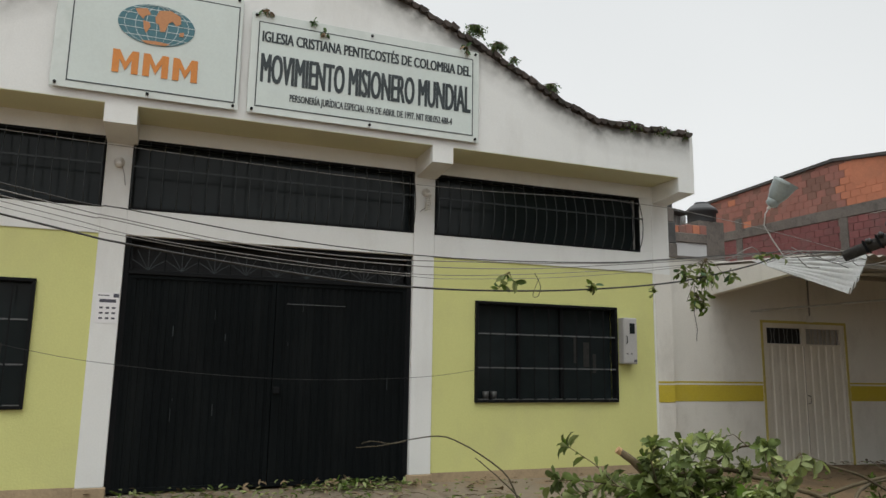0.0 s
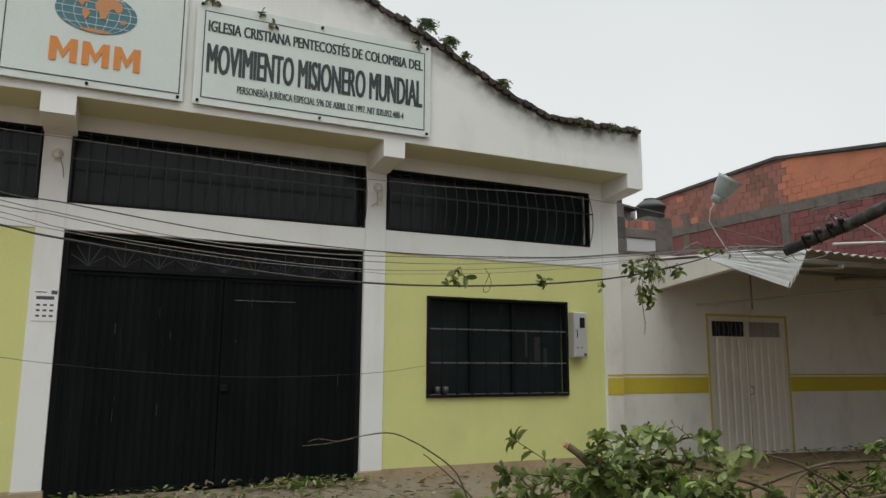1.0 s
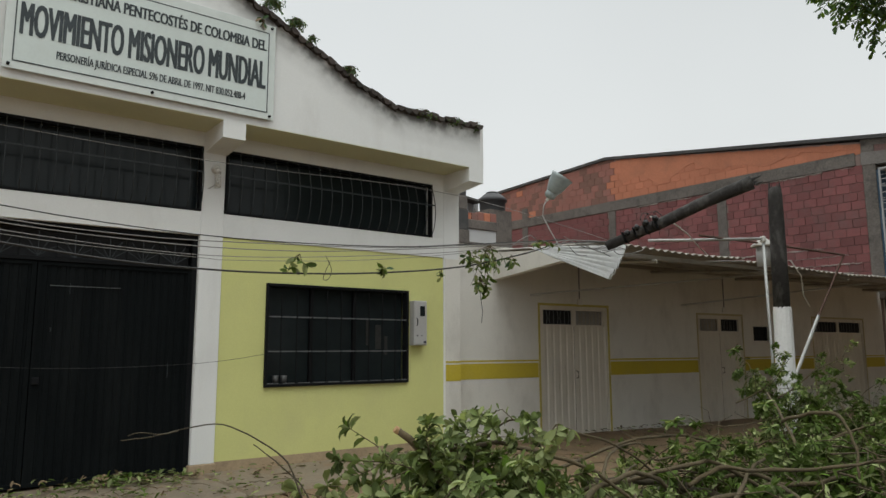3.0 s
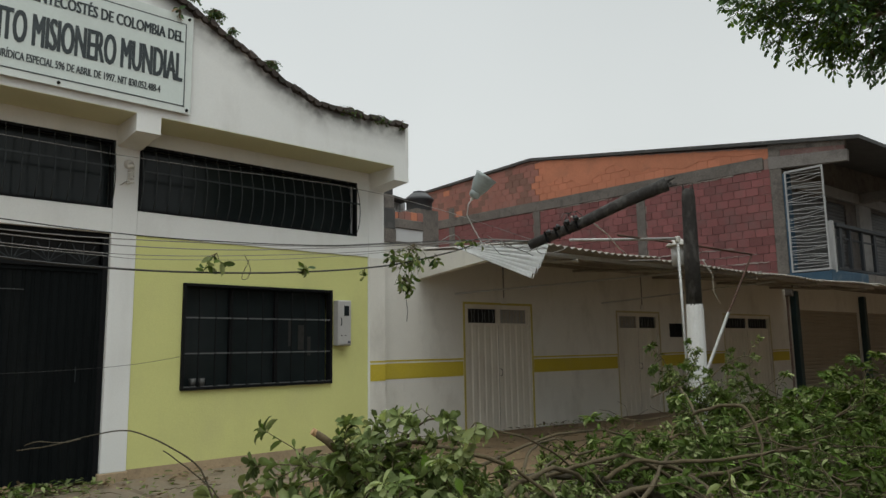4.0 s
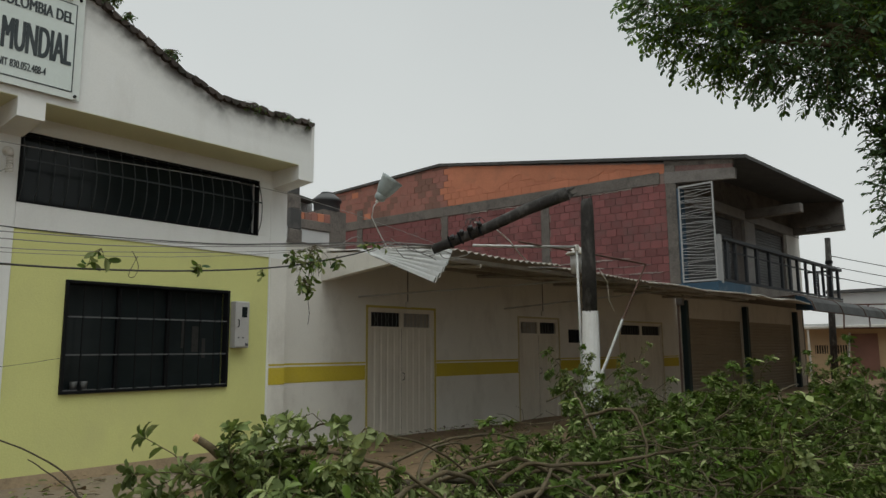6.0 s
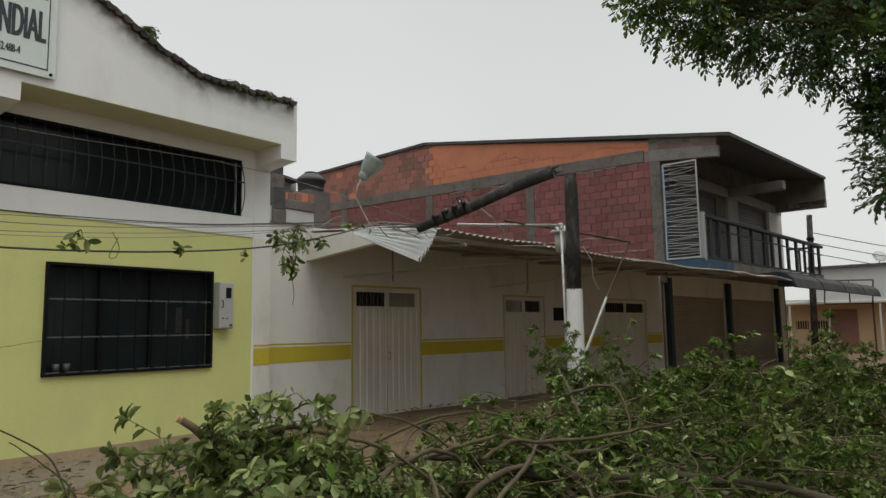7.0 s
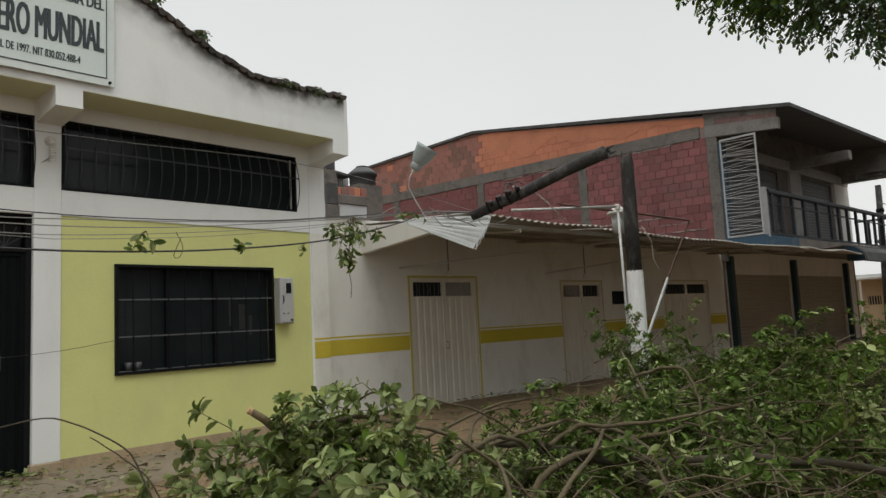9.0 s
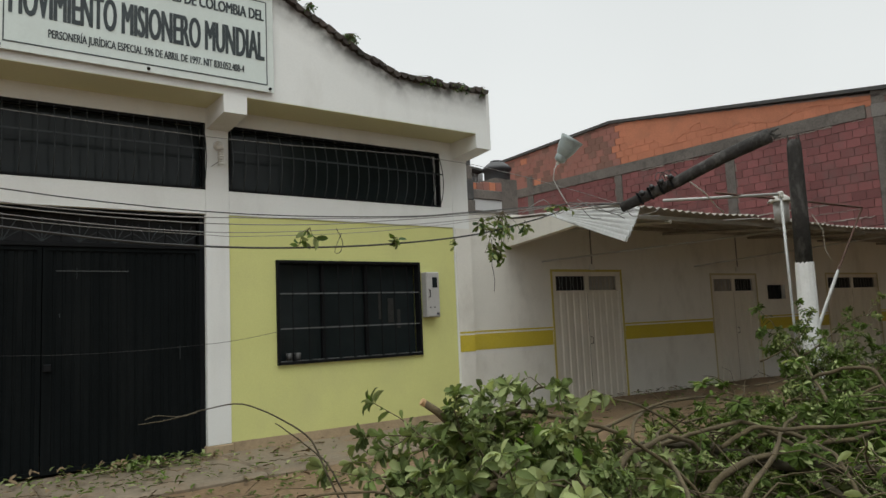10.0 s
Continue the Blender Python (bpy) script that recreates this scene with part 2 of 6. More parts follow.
def mesh_of(bm, name, material, smooth=False):
    bm.normal_update()
    me = bpy.data.meshes.new(name)
    bm.to_mesh(me)
    bm.free()
    for mm in (material if isinstance(material, (list, tuple)) else [material]):
        me.materials.append(mm)
    if smooth:
        me.polygons.foreach_set("use_smooth", [True] * len(me.polygons))
    return me


def part(name, bm, material, parent=None, label="", smooth=False, m=None):
    ob = new(name, mesh_of(bm, name, material, smooth))
    if parent is not None:
        ob.parent = parent
    if m is not None:
        ob.matrix_basis = m
    return tagged(ob, label) if label else ob


def share(name, me, parent, m):
    ob = new(name, me)
    ob.parent = parent
    ob.matrix_basis = m
    return ob


def box(bm, x0, x1, y0, y1, z0, z1, bev=0.0):
    v = [bm.verts.new((x, y, z)) for x in (x0, x1) for y in (y0, y1) for z in (z0, z1)]
    fs = [bm.faces.new([v[i] for i in q]) for q in ((0, 1, 3, 2), (4, 6, 7, 5), (0, 4, 5, 1), (2, 3, 7, 6), (0, 2, 6, 4), (1, 5, 7, 3))]
    if bev:
        es = list({e for f in fs for e in f.edges})
        bmesh.ops.bevel(bm, geom=es, offset=bev, segments=1, affect="EDGES")
    return bm


def bx(*a, bev=0.0):
    return box(bmesh.new(), *a, bev=bev)


def tube(bm, pts, r, n=8, r1=None, caps=True):
    """A round tube through points; r at the start, r1 at the end."""
    pts = [Vector(p) for p in pts]
    r1 = r if r1 is None else r1
    rings, up = [], Vector((0.13, 0.21, 1)).normalized()
    for i, p in enumerate(pts):
        d = (pts[min(i + 1, len(pts) - 1)] - pts[max(i - 1, 0)]).normalized()
        a = d.cross(up)
        if a.length < 0.05:
            a = d.cross(Vector((1, 0.3, 0)))
        a.normalize()
        b = d.cross(a)
        rr = r + (r1 - r) * i / max(1, len(pts) - 1)
        rings.append([bm.verts.new(p + (a * math.cos(2 * math.pi * k / n) + b * math.sin(2 * math.pi * k / n)) * rr) for k in range(n)])
    for q, s in zip(rings, rings[1:]):
        for k in range(n):
            bm.faces.new((q[k], q[(k + 1) % n], s[(k + 1) % n], s[k]))
    if caps:
        bm.faces.new(rings[0][::-1])
        bm.faces.new(rings[-1])
    return bm


def tb(pts, r, n=8, r1=None):
    return tube(bmesh.new(), pts, r, n, r1)


def lathe(bm, prof, n=20, m=None):
    rings = [[bm.verts.new((r * math.cos(2 * math.pi * k / n), r * math.sin(2 * math.pi * k / n), z)) for k in range(n)] for r, z in prof]
    for q, s in zip(rings, rings[1:]):
        for k in range(n):
            bm.faces.new((q[k], q[(k + 1) % n], s[(k + 1) % n], s[k]))
    bm.faces.new(rings[0][::-1])
    bm.faces.new(rings[-1])
    if m is not None:
        bm.transform(m)
    return bm


def prism(poly, y0, y1):
    """A polygon in x, z drawn out along y."""
    bm = bmesh.new()
    a = [bm.verts.new((x, y0, z)) for x, z in poly]
    b = [bm.verts.new((x, y1, z)) for x, z in poly]
    bm.faces.new(a)
    bm.faces.new(b[::-1])
    for i in range(len(a)):
        j = (i + 1) % len(a)
        bm.faces.new((a[j], a[i], b[i], b[j]))
    bmesh.ops.recalc_face_normals(bm, faces=bm.faces[:])
    return bm


def sag(a, b, drop, n=14):
    a, b = Vector(a), Vector(b)
    return [a.lerp(b, i / n) - Vector((0, 0, 4 * drop * (i / n) * (1 - i / n))) for i in range(n + 1)]


def wavy(u0, u1, edge, n, amp=0.018, thick=0.004):
    """Corrugated sheet: edge(u) gives the two end points; ribs run between them."""
    bm = bmesh.new()
    rows = []
    for i in range(n + 1):
        u = u0 + (u1 - u0) * i / n
        p, q = edge(u)
        w = amp * math.sin(i * math.pi / 2)
        rows.append([bm.verts.new(Vector(p) + Vector((0, 0, w + h))) for h in (0, thick)] + [bm.verts.new(Vector(q) + Vector((0, 0, w + h))) for h in (0, thick)])
    for a, b in zip(rows, rows[1:]):
        bm.faces.new((a[0], a[2], b[2], b[0]))
        bm.faces.new((a[1], b[1], b[3], a[3]))
        bm.faces.new((a[0], b[0], b[1], a[1]))
        bm.faces.new((a[2], a[3], b[3], b[2]))
    return bm


def lettering(text, x0, x1, zbase, height, y, material, parent, bold=0.0):
    """Raised letters of the built-in font, facing -y, between x0 and x1; bold widens the strokes."""
    cu = bpy.data.curves.new("lettering", "FONT")
    cu.body, cu.extrude, cu.size, cu.resolution_u = text, 0.002, 1.0, 3
    tmp = new("lettering_curve", cu)
    bpy.context.view_layer.update()
    me = bpy.data.meshes.new_from_object(tmp.evaluated_get(bpy.context.evaluated_depsgraph_get()))
    bpy.data.objects.remove(tmp)
    co = np.zeros(len(me.vertices) * 3)
    me.vertices.foreach_get("co", co)
    co = co.reshape(-1, 3)
    base = co[:, :2].min(axis=0)
    wide = co[:, 0].max() - base[0]
    sx, sz = (x1 - x0 - 2 * bold) / wide, height / 0.729
    faces = [tuple(p.vertices) for p in me.polygons]
    verts, polys = [], []
    steps = (-1, 0, 1) if bold else (0,)
    for k, s in enumerate(steps):
        n = len(verts)
        verts += [(x0 + bold + (c[0] - base[0]) * sx + s * bold, y - c[2] - 0.0004 * k, zbase + c[1] * sz + abs(s) * bold * 0.25) for c in co]
        polys += [tuple(i + n for i in f) for f in faces]
    out = bpy.data.meshes.new("lettering")
    out.from_pydata(verts, [], polys)
    out.materials.append(material)
    ob = new("lettering", out)
    ob.parent = parent
    return ob


# the row of low buildings turns a little towards the street
ROW = pose(3.87, 0.28, 0, 0, 0, -3.5)

# ---------------- ground ----------------
bm = bmesh.new()
N = 90
gv = {}
for i in range(N + 1):
    for j in range(N + 1):
        x, y = -22 + 60 * i / N, -30 + 40 * j / N
        if i in (0, N):
            x += -400 if i == 0 else 400
        if j in (0, N):
            y += -400 if j == 0 else 400
        z = -0.048 + 0.03 * noise.noise((x * 0.5, y * 0.5, 3)) + 0.015 * noise.noise((x * 2.2, y * 2.2, 7))
        gv[i, j] = bm.verts.new((x, y, z))
for i in range(N):
    for j in range(N):
        bm.faces.new((gv[i, j], gv[i + 1, j], gv[i + 1, j + 1], gv[i, j + 1]))
tagged(part("ground", bm, SOIL, smooth=True), "bare brown soil street strewn with litter", "ground", kind="structure")
# added behind the camera, never in view: cuts sky light to the veranda's far end
tagged(part("opposite_wall_tall", bx(7.0, 48, -13.3, -13.0, -0.5, 10.5), CONC), "unseen tall wall added to block low sky light", "wall", kind="structure")
# lower unseen one, added to dim the horizon light on fronts and panes
tagged(part("opposite_wall", bx(-30, 7.0, -17.3, -17.0, -0.5, 3.2), CONCL), "unseen low wall added to block light near the horizon", "wall", kind="structure")
pav = thing("pavement", "worn stained concrete pavement along the house fronts", "pavement", kind="structure")
edges = [-8.0, -5.6, -3.4, -1.7, 0.15, 1.9, 3.75]
for a, b in zip(edges, edges[1:]):
    sh = 0.008 * math.sin(a * 7)
    part("slab", bx(a + 0.006, b - 0.006, -1.45 + 0.05 * math.sin(a * 3), 0.30 if a < 3.5 else 0.5, -0.3, -0.018 + sh - (0.05 if a > 3.5 else 0), bev=0.025), PAVE, pav)

# ---------------- church ----------------
ch = thing("church_building", "white church with lime yellow panels, black gate and gabled front", "building")
part("pillar", bx(-3.51, -3.245, 0, 0.25, 0.09, 4.0, bev=0.006), WHITE, ch)
part("pillar", bx(0.012, 0.285, 0, 0.25, 0.09, 4.0, bev=0.006), WHITE, ch)
part("pillar", bx(3.58, 3.87, 0, 0.25, -0.02, 4.0, bev=0.006), WHITE, ch)
part("pillar", bx(-7.25, -6.97, 0, 0.25, 0.0, 4.0, bev=0.006), WHITE, ch)
for a, b in ((-3.53, -3.225), (-0.008, 0.305)):
    part("pillar_foot", bx(a, b, -0.015, 0.25, -0.05, 0.09, bev=0.01), PLINTH, ch, "brown stained pillar foot")
for a, b in ((-6.97, -3.51), (-3.245, 0.012), (0.285, 3.58)):
    part("lower_beam", bx(a, b, 0.004, 0.24, 2.70, 2.985, bev=0.004), WHITE, ch)
    part("upper_beam", bx(a, b, 0.004, 0.24, 3.77, 4.0, bev=0.004), WHITE, ch)


def holed(x0, x1, z0, z1, holes, y0, y1):
    """One wall mesh with rectangular openings through it."""
    xs = sorted({x0, x1, *[h[0] for h in holes], *[h[1] for h in holes]})
    zs = sorted({z0, z1, *[h[2] for h in holes], *[h[3] for h in holes]})
    bm = bmesh.new()
    v = {(i, j, k): bm.verts.new((x, y, z)) for i, x in enumerate(xs) for j, z in enumerate(zs) for k, y in enumerate((y0, y1))}

    def solid(i, j):
        if not (0 <= i < len(xs) - 1 and 0 <= j < len(zs) - 1):
            return False
        cx, cz = (xs[i] + xs[i + 1]) / 2, (zs[j] + zs[j + 1]) / 2
        return not any(h[0] < cx < h[1] and h[2] < cz < h[3] for h in holes)
    for i in range(len(xs) - 1):
        for j in range(len(zs) - 1):
            if not solid(i, j):
                continue
            bm.faces.new([v[c] for c in ((i, j, 0), (i + 1, j, 0), (i + 1, j + 1, 0), (i, j + 1, 0))])
            bm.faces.new([v[c] for c in ((i, j, 1), (i, j + 1, 1), (i + 1, j + 1, 1), (i + 1, j, 1))])
            for di, dj, p, q in ((-1, 0, (i, j), (i, j + 1)), (1, 0, (i + 1, j + 1), (i + 1, j)), (0, -1, (i + 1, j), (i, j)), (0, 1, (i, j + 1), (i + 1, j + 1))):
                if not solid(i + di, j + dj):
                    bm.faces.new((v[(*p, 0)], v[(*q, 0)], v[(*q, 1)], v[(*p, 1)]))
    bmesh.ops.delete(bm, geom=[w for w in bm.verts if not w.link_faces], context="VERTS")
    bmesh.ops.recalc_face_normals(bm, faces=bm.faces[:])
    return bm


def panel(x0, x1, wx0, wx1, wz0, wz1, z1=2.70):
    part("yellow_panel", holed(x0, x1, 0.10, z1, [(wx0, wx1, wz0, wz1)], 0.02, 0.22), LIME, ch, "lime yellow painted wall panel")
    part("plinth", bx(x0, x1, 0.014, 0.22, -0.05, 0.10), PLINTH, ch, "soil-stained wall foot")


def sub(name, parent, label=""):
    """A part that holds sub-parts."""
    ob = new(name)
    ob.empty_display_size = 0.1
    ob.parent = parent
    return tagged(ob, label) if label else ob


panel(0.285, 3.58, 0.855, 2.955, 0.92, 2.185)
panel(-6.97, -3.51, -6.1, -4.04, 0.87, 2.18)


def front_window(x0, x1, z0, z1, rows):
    w = sub("window", ch, "wide black steel window with a bar grille")
    for a in ((x0, x1, z0, z0 + 0.035), (x0, x1, z1 - 0.035, z1), (x0, x0 + 0.035, z0 + 0.035, z1 - 0.035), (x1 - 0.035, x1, z0 + 0.035, z1 - 0.035)):
        part("frame", bx(a[0], a[1], -0.02, 0.10, a[2], a[3], bev=0.004), IRON, w)
    part("glass", bx(x0 + 0.03, x1 - 0.03, 0.125, 0.131, z0 + 0.03, z1 - 0.03), GLASSD, w)
    n = 10
    for i in range(1, n):
        x = x0 + (x1 - x0) * i / n
        part("bar", bx(x - 0.0055, x + 0.0055, 0.004, 0.014, z0 + 0.03, z1 - 0.03), IRON, w)
    for i in (3, 6):
        x = x0 + (x1 - x0) * i / n + 0.02
        part("mullion", bx(x - 0.02, x + 0.02, 0.07, 0.12, z0 + 0.03, z1 - 0.03), IRON, w)
    # three narrow grey strips just before the pane, towards its right end
    for k, (f, wd, za, zb) in enumerate(((0.72, 0.05, 0.40, 0.68), (0.80, 0.09, 0.36, 0.62), (0.86, 0.05, 0.30, 0.5))):
        x = x0 + (x1 - x0) * f
        part("curtain_strip", bx(x - wd / 2, x + wd / 2, 0.115, 0.12, z0 + (z1 - z0) * za, z0 + (z1 - z0) * zb), DIMSTRIP, w, "dim grey strip behind the bars")
    for z in rows:
        for i in range(n):
            a, b = x0 + (x1 - x0) * i / n + 0.012, x0 + (x1 - x0) * (i + 1) / n - 0.012
            part("cross_bar", bx(a, b, -0.004, 0.014, z - 0.008, z + 0.008), BARGREY, w, "worn grey flat bar")
    for i in range(n):
        a, b = x0 + (x1 - x0) * i / n + 0.03, x0 + (x1 - x0) * (i + 1) / n - 0.03
        part("sill_strip", bx(a, b, -0.024, 0.0, z0 + 0.036, z0 + 0.046), BARGREY, w)


front_window(0.855, 2.955, 0.92, 2.185, (1.775, 1.35))
front_window(-6.1, -4.04, 0.87, 2.18, (1.76, 1.31))


def belly_window(x0, x1, z0=2.985, z1=3.77):
    w = sub("high_window", ch, "long high window behind a bulging black bar grille")
    for a in ((x0, x1, z0, z0 + 0.03), (x0, x1, z1 - 0.03, z1), (x0, x0 + 0.03, z0 + 0.03, z1 - 0.03), (x1 - 0.03, x1, z0 + 0.03, z1 - 0.03)):
        part("frame", bx(a[0], a[1], 0.0, 0.08, a[2], a[3]), IRON, w)
    part("glass", bx(x0 + 0.02, x1 - 0.02, 0.14, 0.146, z0 + 0.02, z1 - 0.02), GLASSD, w)
    n = round((x1 - x0) / 0.155)

    def out(s):
        return -0.095 * math.sin(math.pi * min(1, s * 1.02)) ** 0.8 * (1.25 - 0.5 * s)
    for i in range(n + 1):
        x = x0 + 0.02 + (x1 - x0 - 0.04) * i / n
        part("bar", tb([(x, out(k / 8) - 0.006, z0 + 0.02 + (z1 - z0 - 0.04) * k / 8) for k in range(9)], 0.0065, 5), GRILLE, w, smooth=True)
    for s in (0.58,):
        z, y = z0 + 0.02 + (z1 - z0 - 0.04) * s, out(s) - 0.016
        part("cross_bar", bx(x0 + 0.02, x1 - 0.02, y - 0.004, y + 0.004, z - 0.009, z + 0.009), GRILLE, w)


belly_window(-6.97, -3.51)
belly_window(-3.245, 0.012)
belly_window(0.285, 3.377)
part("window_jamb", bx(3.377, 3.58, 0.006, 0.24, 2.985, 3.77), WHITE, ch)

# gate
gate = sub("gate", ch, "wide black ribbed steel gate with a barred fanlight, shut")
for a in ((-3.245, -3.19, 0.02, 2.70), (-0.043, 0.012, 0.02, 2.70)):
    part("frame", bx(a[0], a[1], 0.06, 0.14, a[2], a[3]), IRON, gate)
part("frame", bx(-3.19, -0.043, 0.06, 0.14, 2.655, 2.70), IRON, gate)
part("rail", bx(-3.19, -0.043, 0.05, 0.13, 2.29, 2.335, bev=0.005), IRON, gate)
# black sheet painted for the unlit space behind the fanlight
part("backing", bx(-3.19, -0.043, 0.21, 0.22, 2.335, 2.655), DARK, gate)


def ribbed(x0, x1, z0, z1, y, pitch=0.085, depth=0.009):
    bm, n = bmesh.new(), max(2, round((x1 - x0) / pitch))
    prof = []
    for i in range(n):
        for f, d in ((0.0, 0), (0.55, 0), (0.65, depth), (0.9, depth)):
            prof.append((x0 + (x1 - x0) * (i + f) / n, y + d))
    prof.append((x1, y))
    lo, hi = [bm.verts.new((x, yy, z0)) for x, yy in prof], [bm.verts.new((x, yy, z1)) for x, yy in prof]
    for i in range(len(prof) - 1):
        bm.faces.new((lo[i], lo[i + 1], hi[i + 1], hi[i]))
    return bm


for a, b in ((-3.19, -1.62), (-1.61, -0.043)):
    part("leaf", ribbed(a + 0.04, b - 0.04, 0.06, 2.25, 0.085), BLACKM, gate)
    for q in ((a, a + 0.04, 0.02, 2.285), (b - 0.04, b, 0.02, 2.285), (a + 0.04, b - 0.04, 0.02, 0.06), (a + 0.04, b - 0.04, 2.25, 2.285)):
        part("leaf_frame", bx(q[0], q[1], 0.07, 0.11, q[2], q[3]), BLACKM, gate)
part("wicket_strip", bx(-1.49, -0.80, 0.066, 0.07, 2.036, 2.042), BARGREY, gate, "thin pale worn strip")
rg = random.Random(14)
for k in range(9):
    x, z, h = rg.uniform(-3.0, -0.2), rg.uniform(0.3, 2.2), rg.uniform(0.02, 0.16)
    part("scuff", bx(x, x + rg.uniform(0.004, 0.010), 0.0815, 0.0845, z, z + h), GRILLE, gate, "pale scratch in the black paint")
part("latch", bx(-1.60, -1.52, 0.05, 0.075, 1.02, 1.10, bev=0.01), IRON, gate)
for i in range(9):
    cx = -3.0 + i * 0.345
    for a in (-1.05, -0.6, 0.0, 0.6, 1.05):
        part("spray", tb([(cx, 0.085, 2.34), (cx + 0.10 * math.sin(a), 0.085, 2.34 + 0.13 * math.cos(a)), (cx + 0.21 * math.sin(a), 0.085, 2.33 + 0.27 * max(0.25, math.cos(a)))], 0.005, 5), GRILLE, gate)
    part("upright", bx(cx - 0.18, cx - 0.166, 0.08, 0.094, 2.335, 2.655), IRON, gate)

# gabled front and canopy
GX = -1.63
half = [(3.87, 3.955), (3.87, 4.585), (3.13, 4.575), (2.34, 4.57), (1.82, 4.745), (1.0, 5.125), (0.24, 5.485), (-0.17, 5.645), (GX, 6.22)]
poly = half + [(2 * GX - x, z) for x, z in half[-2::-1]]
part("gable_front", prism(poly, -0.58, 0.0), WHITE, ch)
for a, b in ((-6.86, -3.51), (-3.20, 0.03), (0.295, 3.60)):
    part("soffit", bx(a, b, -0.578, 0.0, 3.948, 3.954), SOFF, ch, "lime painted canopy underside")
for a, b in ((-3.51, -3.20), (0.03, 0.295), (3.60, 3.865), (-7.16, -6.86)):
    bm = bmesh.new()
    v = [bm.verts.new((x, y, z)) for x in (a, b) for y, z in ((-0.583, 3.957), (-0.583, 3.75), (0.0, 3.70), (0.0, 3.957))]
    for q in ((0, 1, 2, 3), (7, 6, 5, 4), (0, 4, 5, 1), (1, 5, 6, 2), (3, 2, 6, 7), (0, 3, 7, 4)):
        bm.faces.new([v[i] for i in q])
    part("bracket", bm, WHITE, ch)
part("side_wall", bx(3.64, 3.86, 0.25, 9, -0.1, 4.55), CONC, ch)
part("side_wall", bx(-7.24, -7.02, 0.25, 9, -0.1, 4.55), CONC, ch)
part("back_wall", bx(-7.24, 3.86, 9, 9.2, -0.1, 4.55), CONC, ch)
# added black sheet in place of the hall's unlit depth
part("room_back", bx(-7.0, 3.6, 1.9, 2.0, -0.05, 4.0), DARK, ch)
roof = sub("roof", ch, "dark weathered clay tile roof")
for s in (1, -1):
    pts = [(3.84, 4.54), (2.36, 4.54), (GX, 6.14)]
    if s < 0:
        pts = [(2 * GX - x, z) for x, z in pts]
    for (xa, za), (xb, zb) in zip(pts, pts[1:]):
        bm = bmesh.new()
        v = [bm.verts.new((x, y, z + h)) for x, z in ((xa, za), (xb, zb)) for y in (0.0, 9.3) for h in (-0.10, 0.0)]
        for q in ((0, 1, 3, 2), (4, 6, 7, 5), (0, 4, 5, 1), (2, 3, 7, 6), (0, 2, 6, 4), (1, 5, 7, 3)):
            bm.faces.new([v[i] for i in q])
        bmesh.ops.recalc_face_normals(bm, faces=bm.faces[:])
        part("roof_deck", bm, FIBRO, roof)
# barrel tiles laid along the verge
bm = bmesh.new()
for z, r in ((0, 0.060), (0.42, 0.052)):
    for k in range(9):
        a = math.pi * k / 8
        bm.verts.new((r * math.cos(a), z, r * math.sin(a) * 1.15))
        bm.verts.new(((r - 0.012) * math.cos(a), z, (r - 0.012) * math.sin(a) * 1.1))
vs = bm.verts
vs.ensure_lookup_table()
for k in range(8):
    a, b = 2 * k, 2 * k + 2
    bm.faces.new((vs[a], vs[b], vs[b + 18], vs[a + 18]))
    bm.faces.new((vs[a + 1], vs[a + 19], vs[b + 19], vs[b + 1]))
    bm.faces.new((vs[a], vs[a + 1], vs[b + 1], vs[b]))
bm.faces.new([vs[2 * k + 1] for k in range(9)])
tile_me = mesh_of(bm, "tile", TILE)
prof = [(3.81, 4.59), (3.13, 4.58), (2.34, 4.575), (1.82, 4.755), (1.0, 5.135), (0.24, 5.495), (-0.17, 5.655), (GX, 6.23)]
prof += [(2 * GX - x, z) for x, z in prof[-2::-1]]
rng = random.Random(4)
for (xa, za), (xb, zb) in zip(prof, prof[1:]):
    d = math.hypot(xb - xa, zb - za)
    k = max(1, round(d / 0.112))
    for i in range(k):
        f = (i + 0.5) / k
        x, z = xa + (xb - xa) * f, za + (zb - za) * f
        share("tile", tile_me, roof, pose(x, -0.635 + rng.uniform(-0.03, 0.02), z + 0.012 + rng.uniform(-0.018, 0.018), rng.uniform(-4, 4), -math.degrees(math.atan2(zb - za, xb - xa)) + rng.uniform(-8, 8), rng.uniform(-6, 6)))
# mortar bed under the tiles and the grimy run-off below it
bm = bmesh.new()
for (xa, za), (xb, zb) in zip(prof, prof[1:]):
    k = max(1, round(math.hypot(xb - xa, zb - za) / 0.12))
    for i in range(k):
        xs = [xa + (xb - xa) * (i + e) / k for e in (0, 1)]
        zs = [za + (zb - za) * (i + e) / k for e in (0, 1)]
        lowz = rng.uniform(0.03, 0.065)
        v = [bm.verts.new((xs[e], y, zs[e] - h)) for e in (0, 1) for y in (-0.60, -0.30) for h in (-0.01, lowz)]
        for q in ((0, 1, 5, 4), (0, 4, 6, 2), (1, 3, 7, 5), (0, 2, 3, 1), (4, 5, 7, 6)):
            bm.faces.new([v[j] for j in q])
bmesh.ops.recalc_face_normals(bm, faces=bm.faces[:])
part("tile_bed", bm, TILE, roof)
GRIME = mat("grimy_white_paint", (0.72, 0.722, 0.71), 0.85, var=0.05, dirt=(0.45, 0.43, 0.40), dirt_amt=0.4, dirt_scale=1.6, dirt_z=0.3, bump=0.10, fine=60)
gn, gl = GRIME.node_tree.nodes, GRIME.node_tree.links
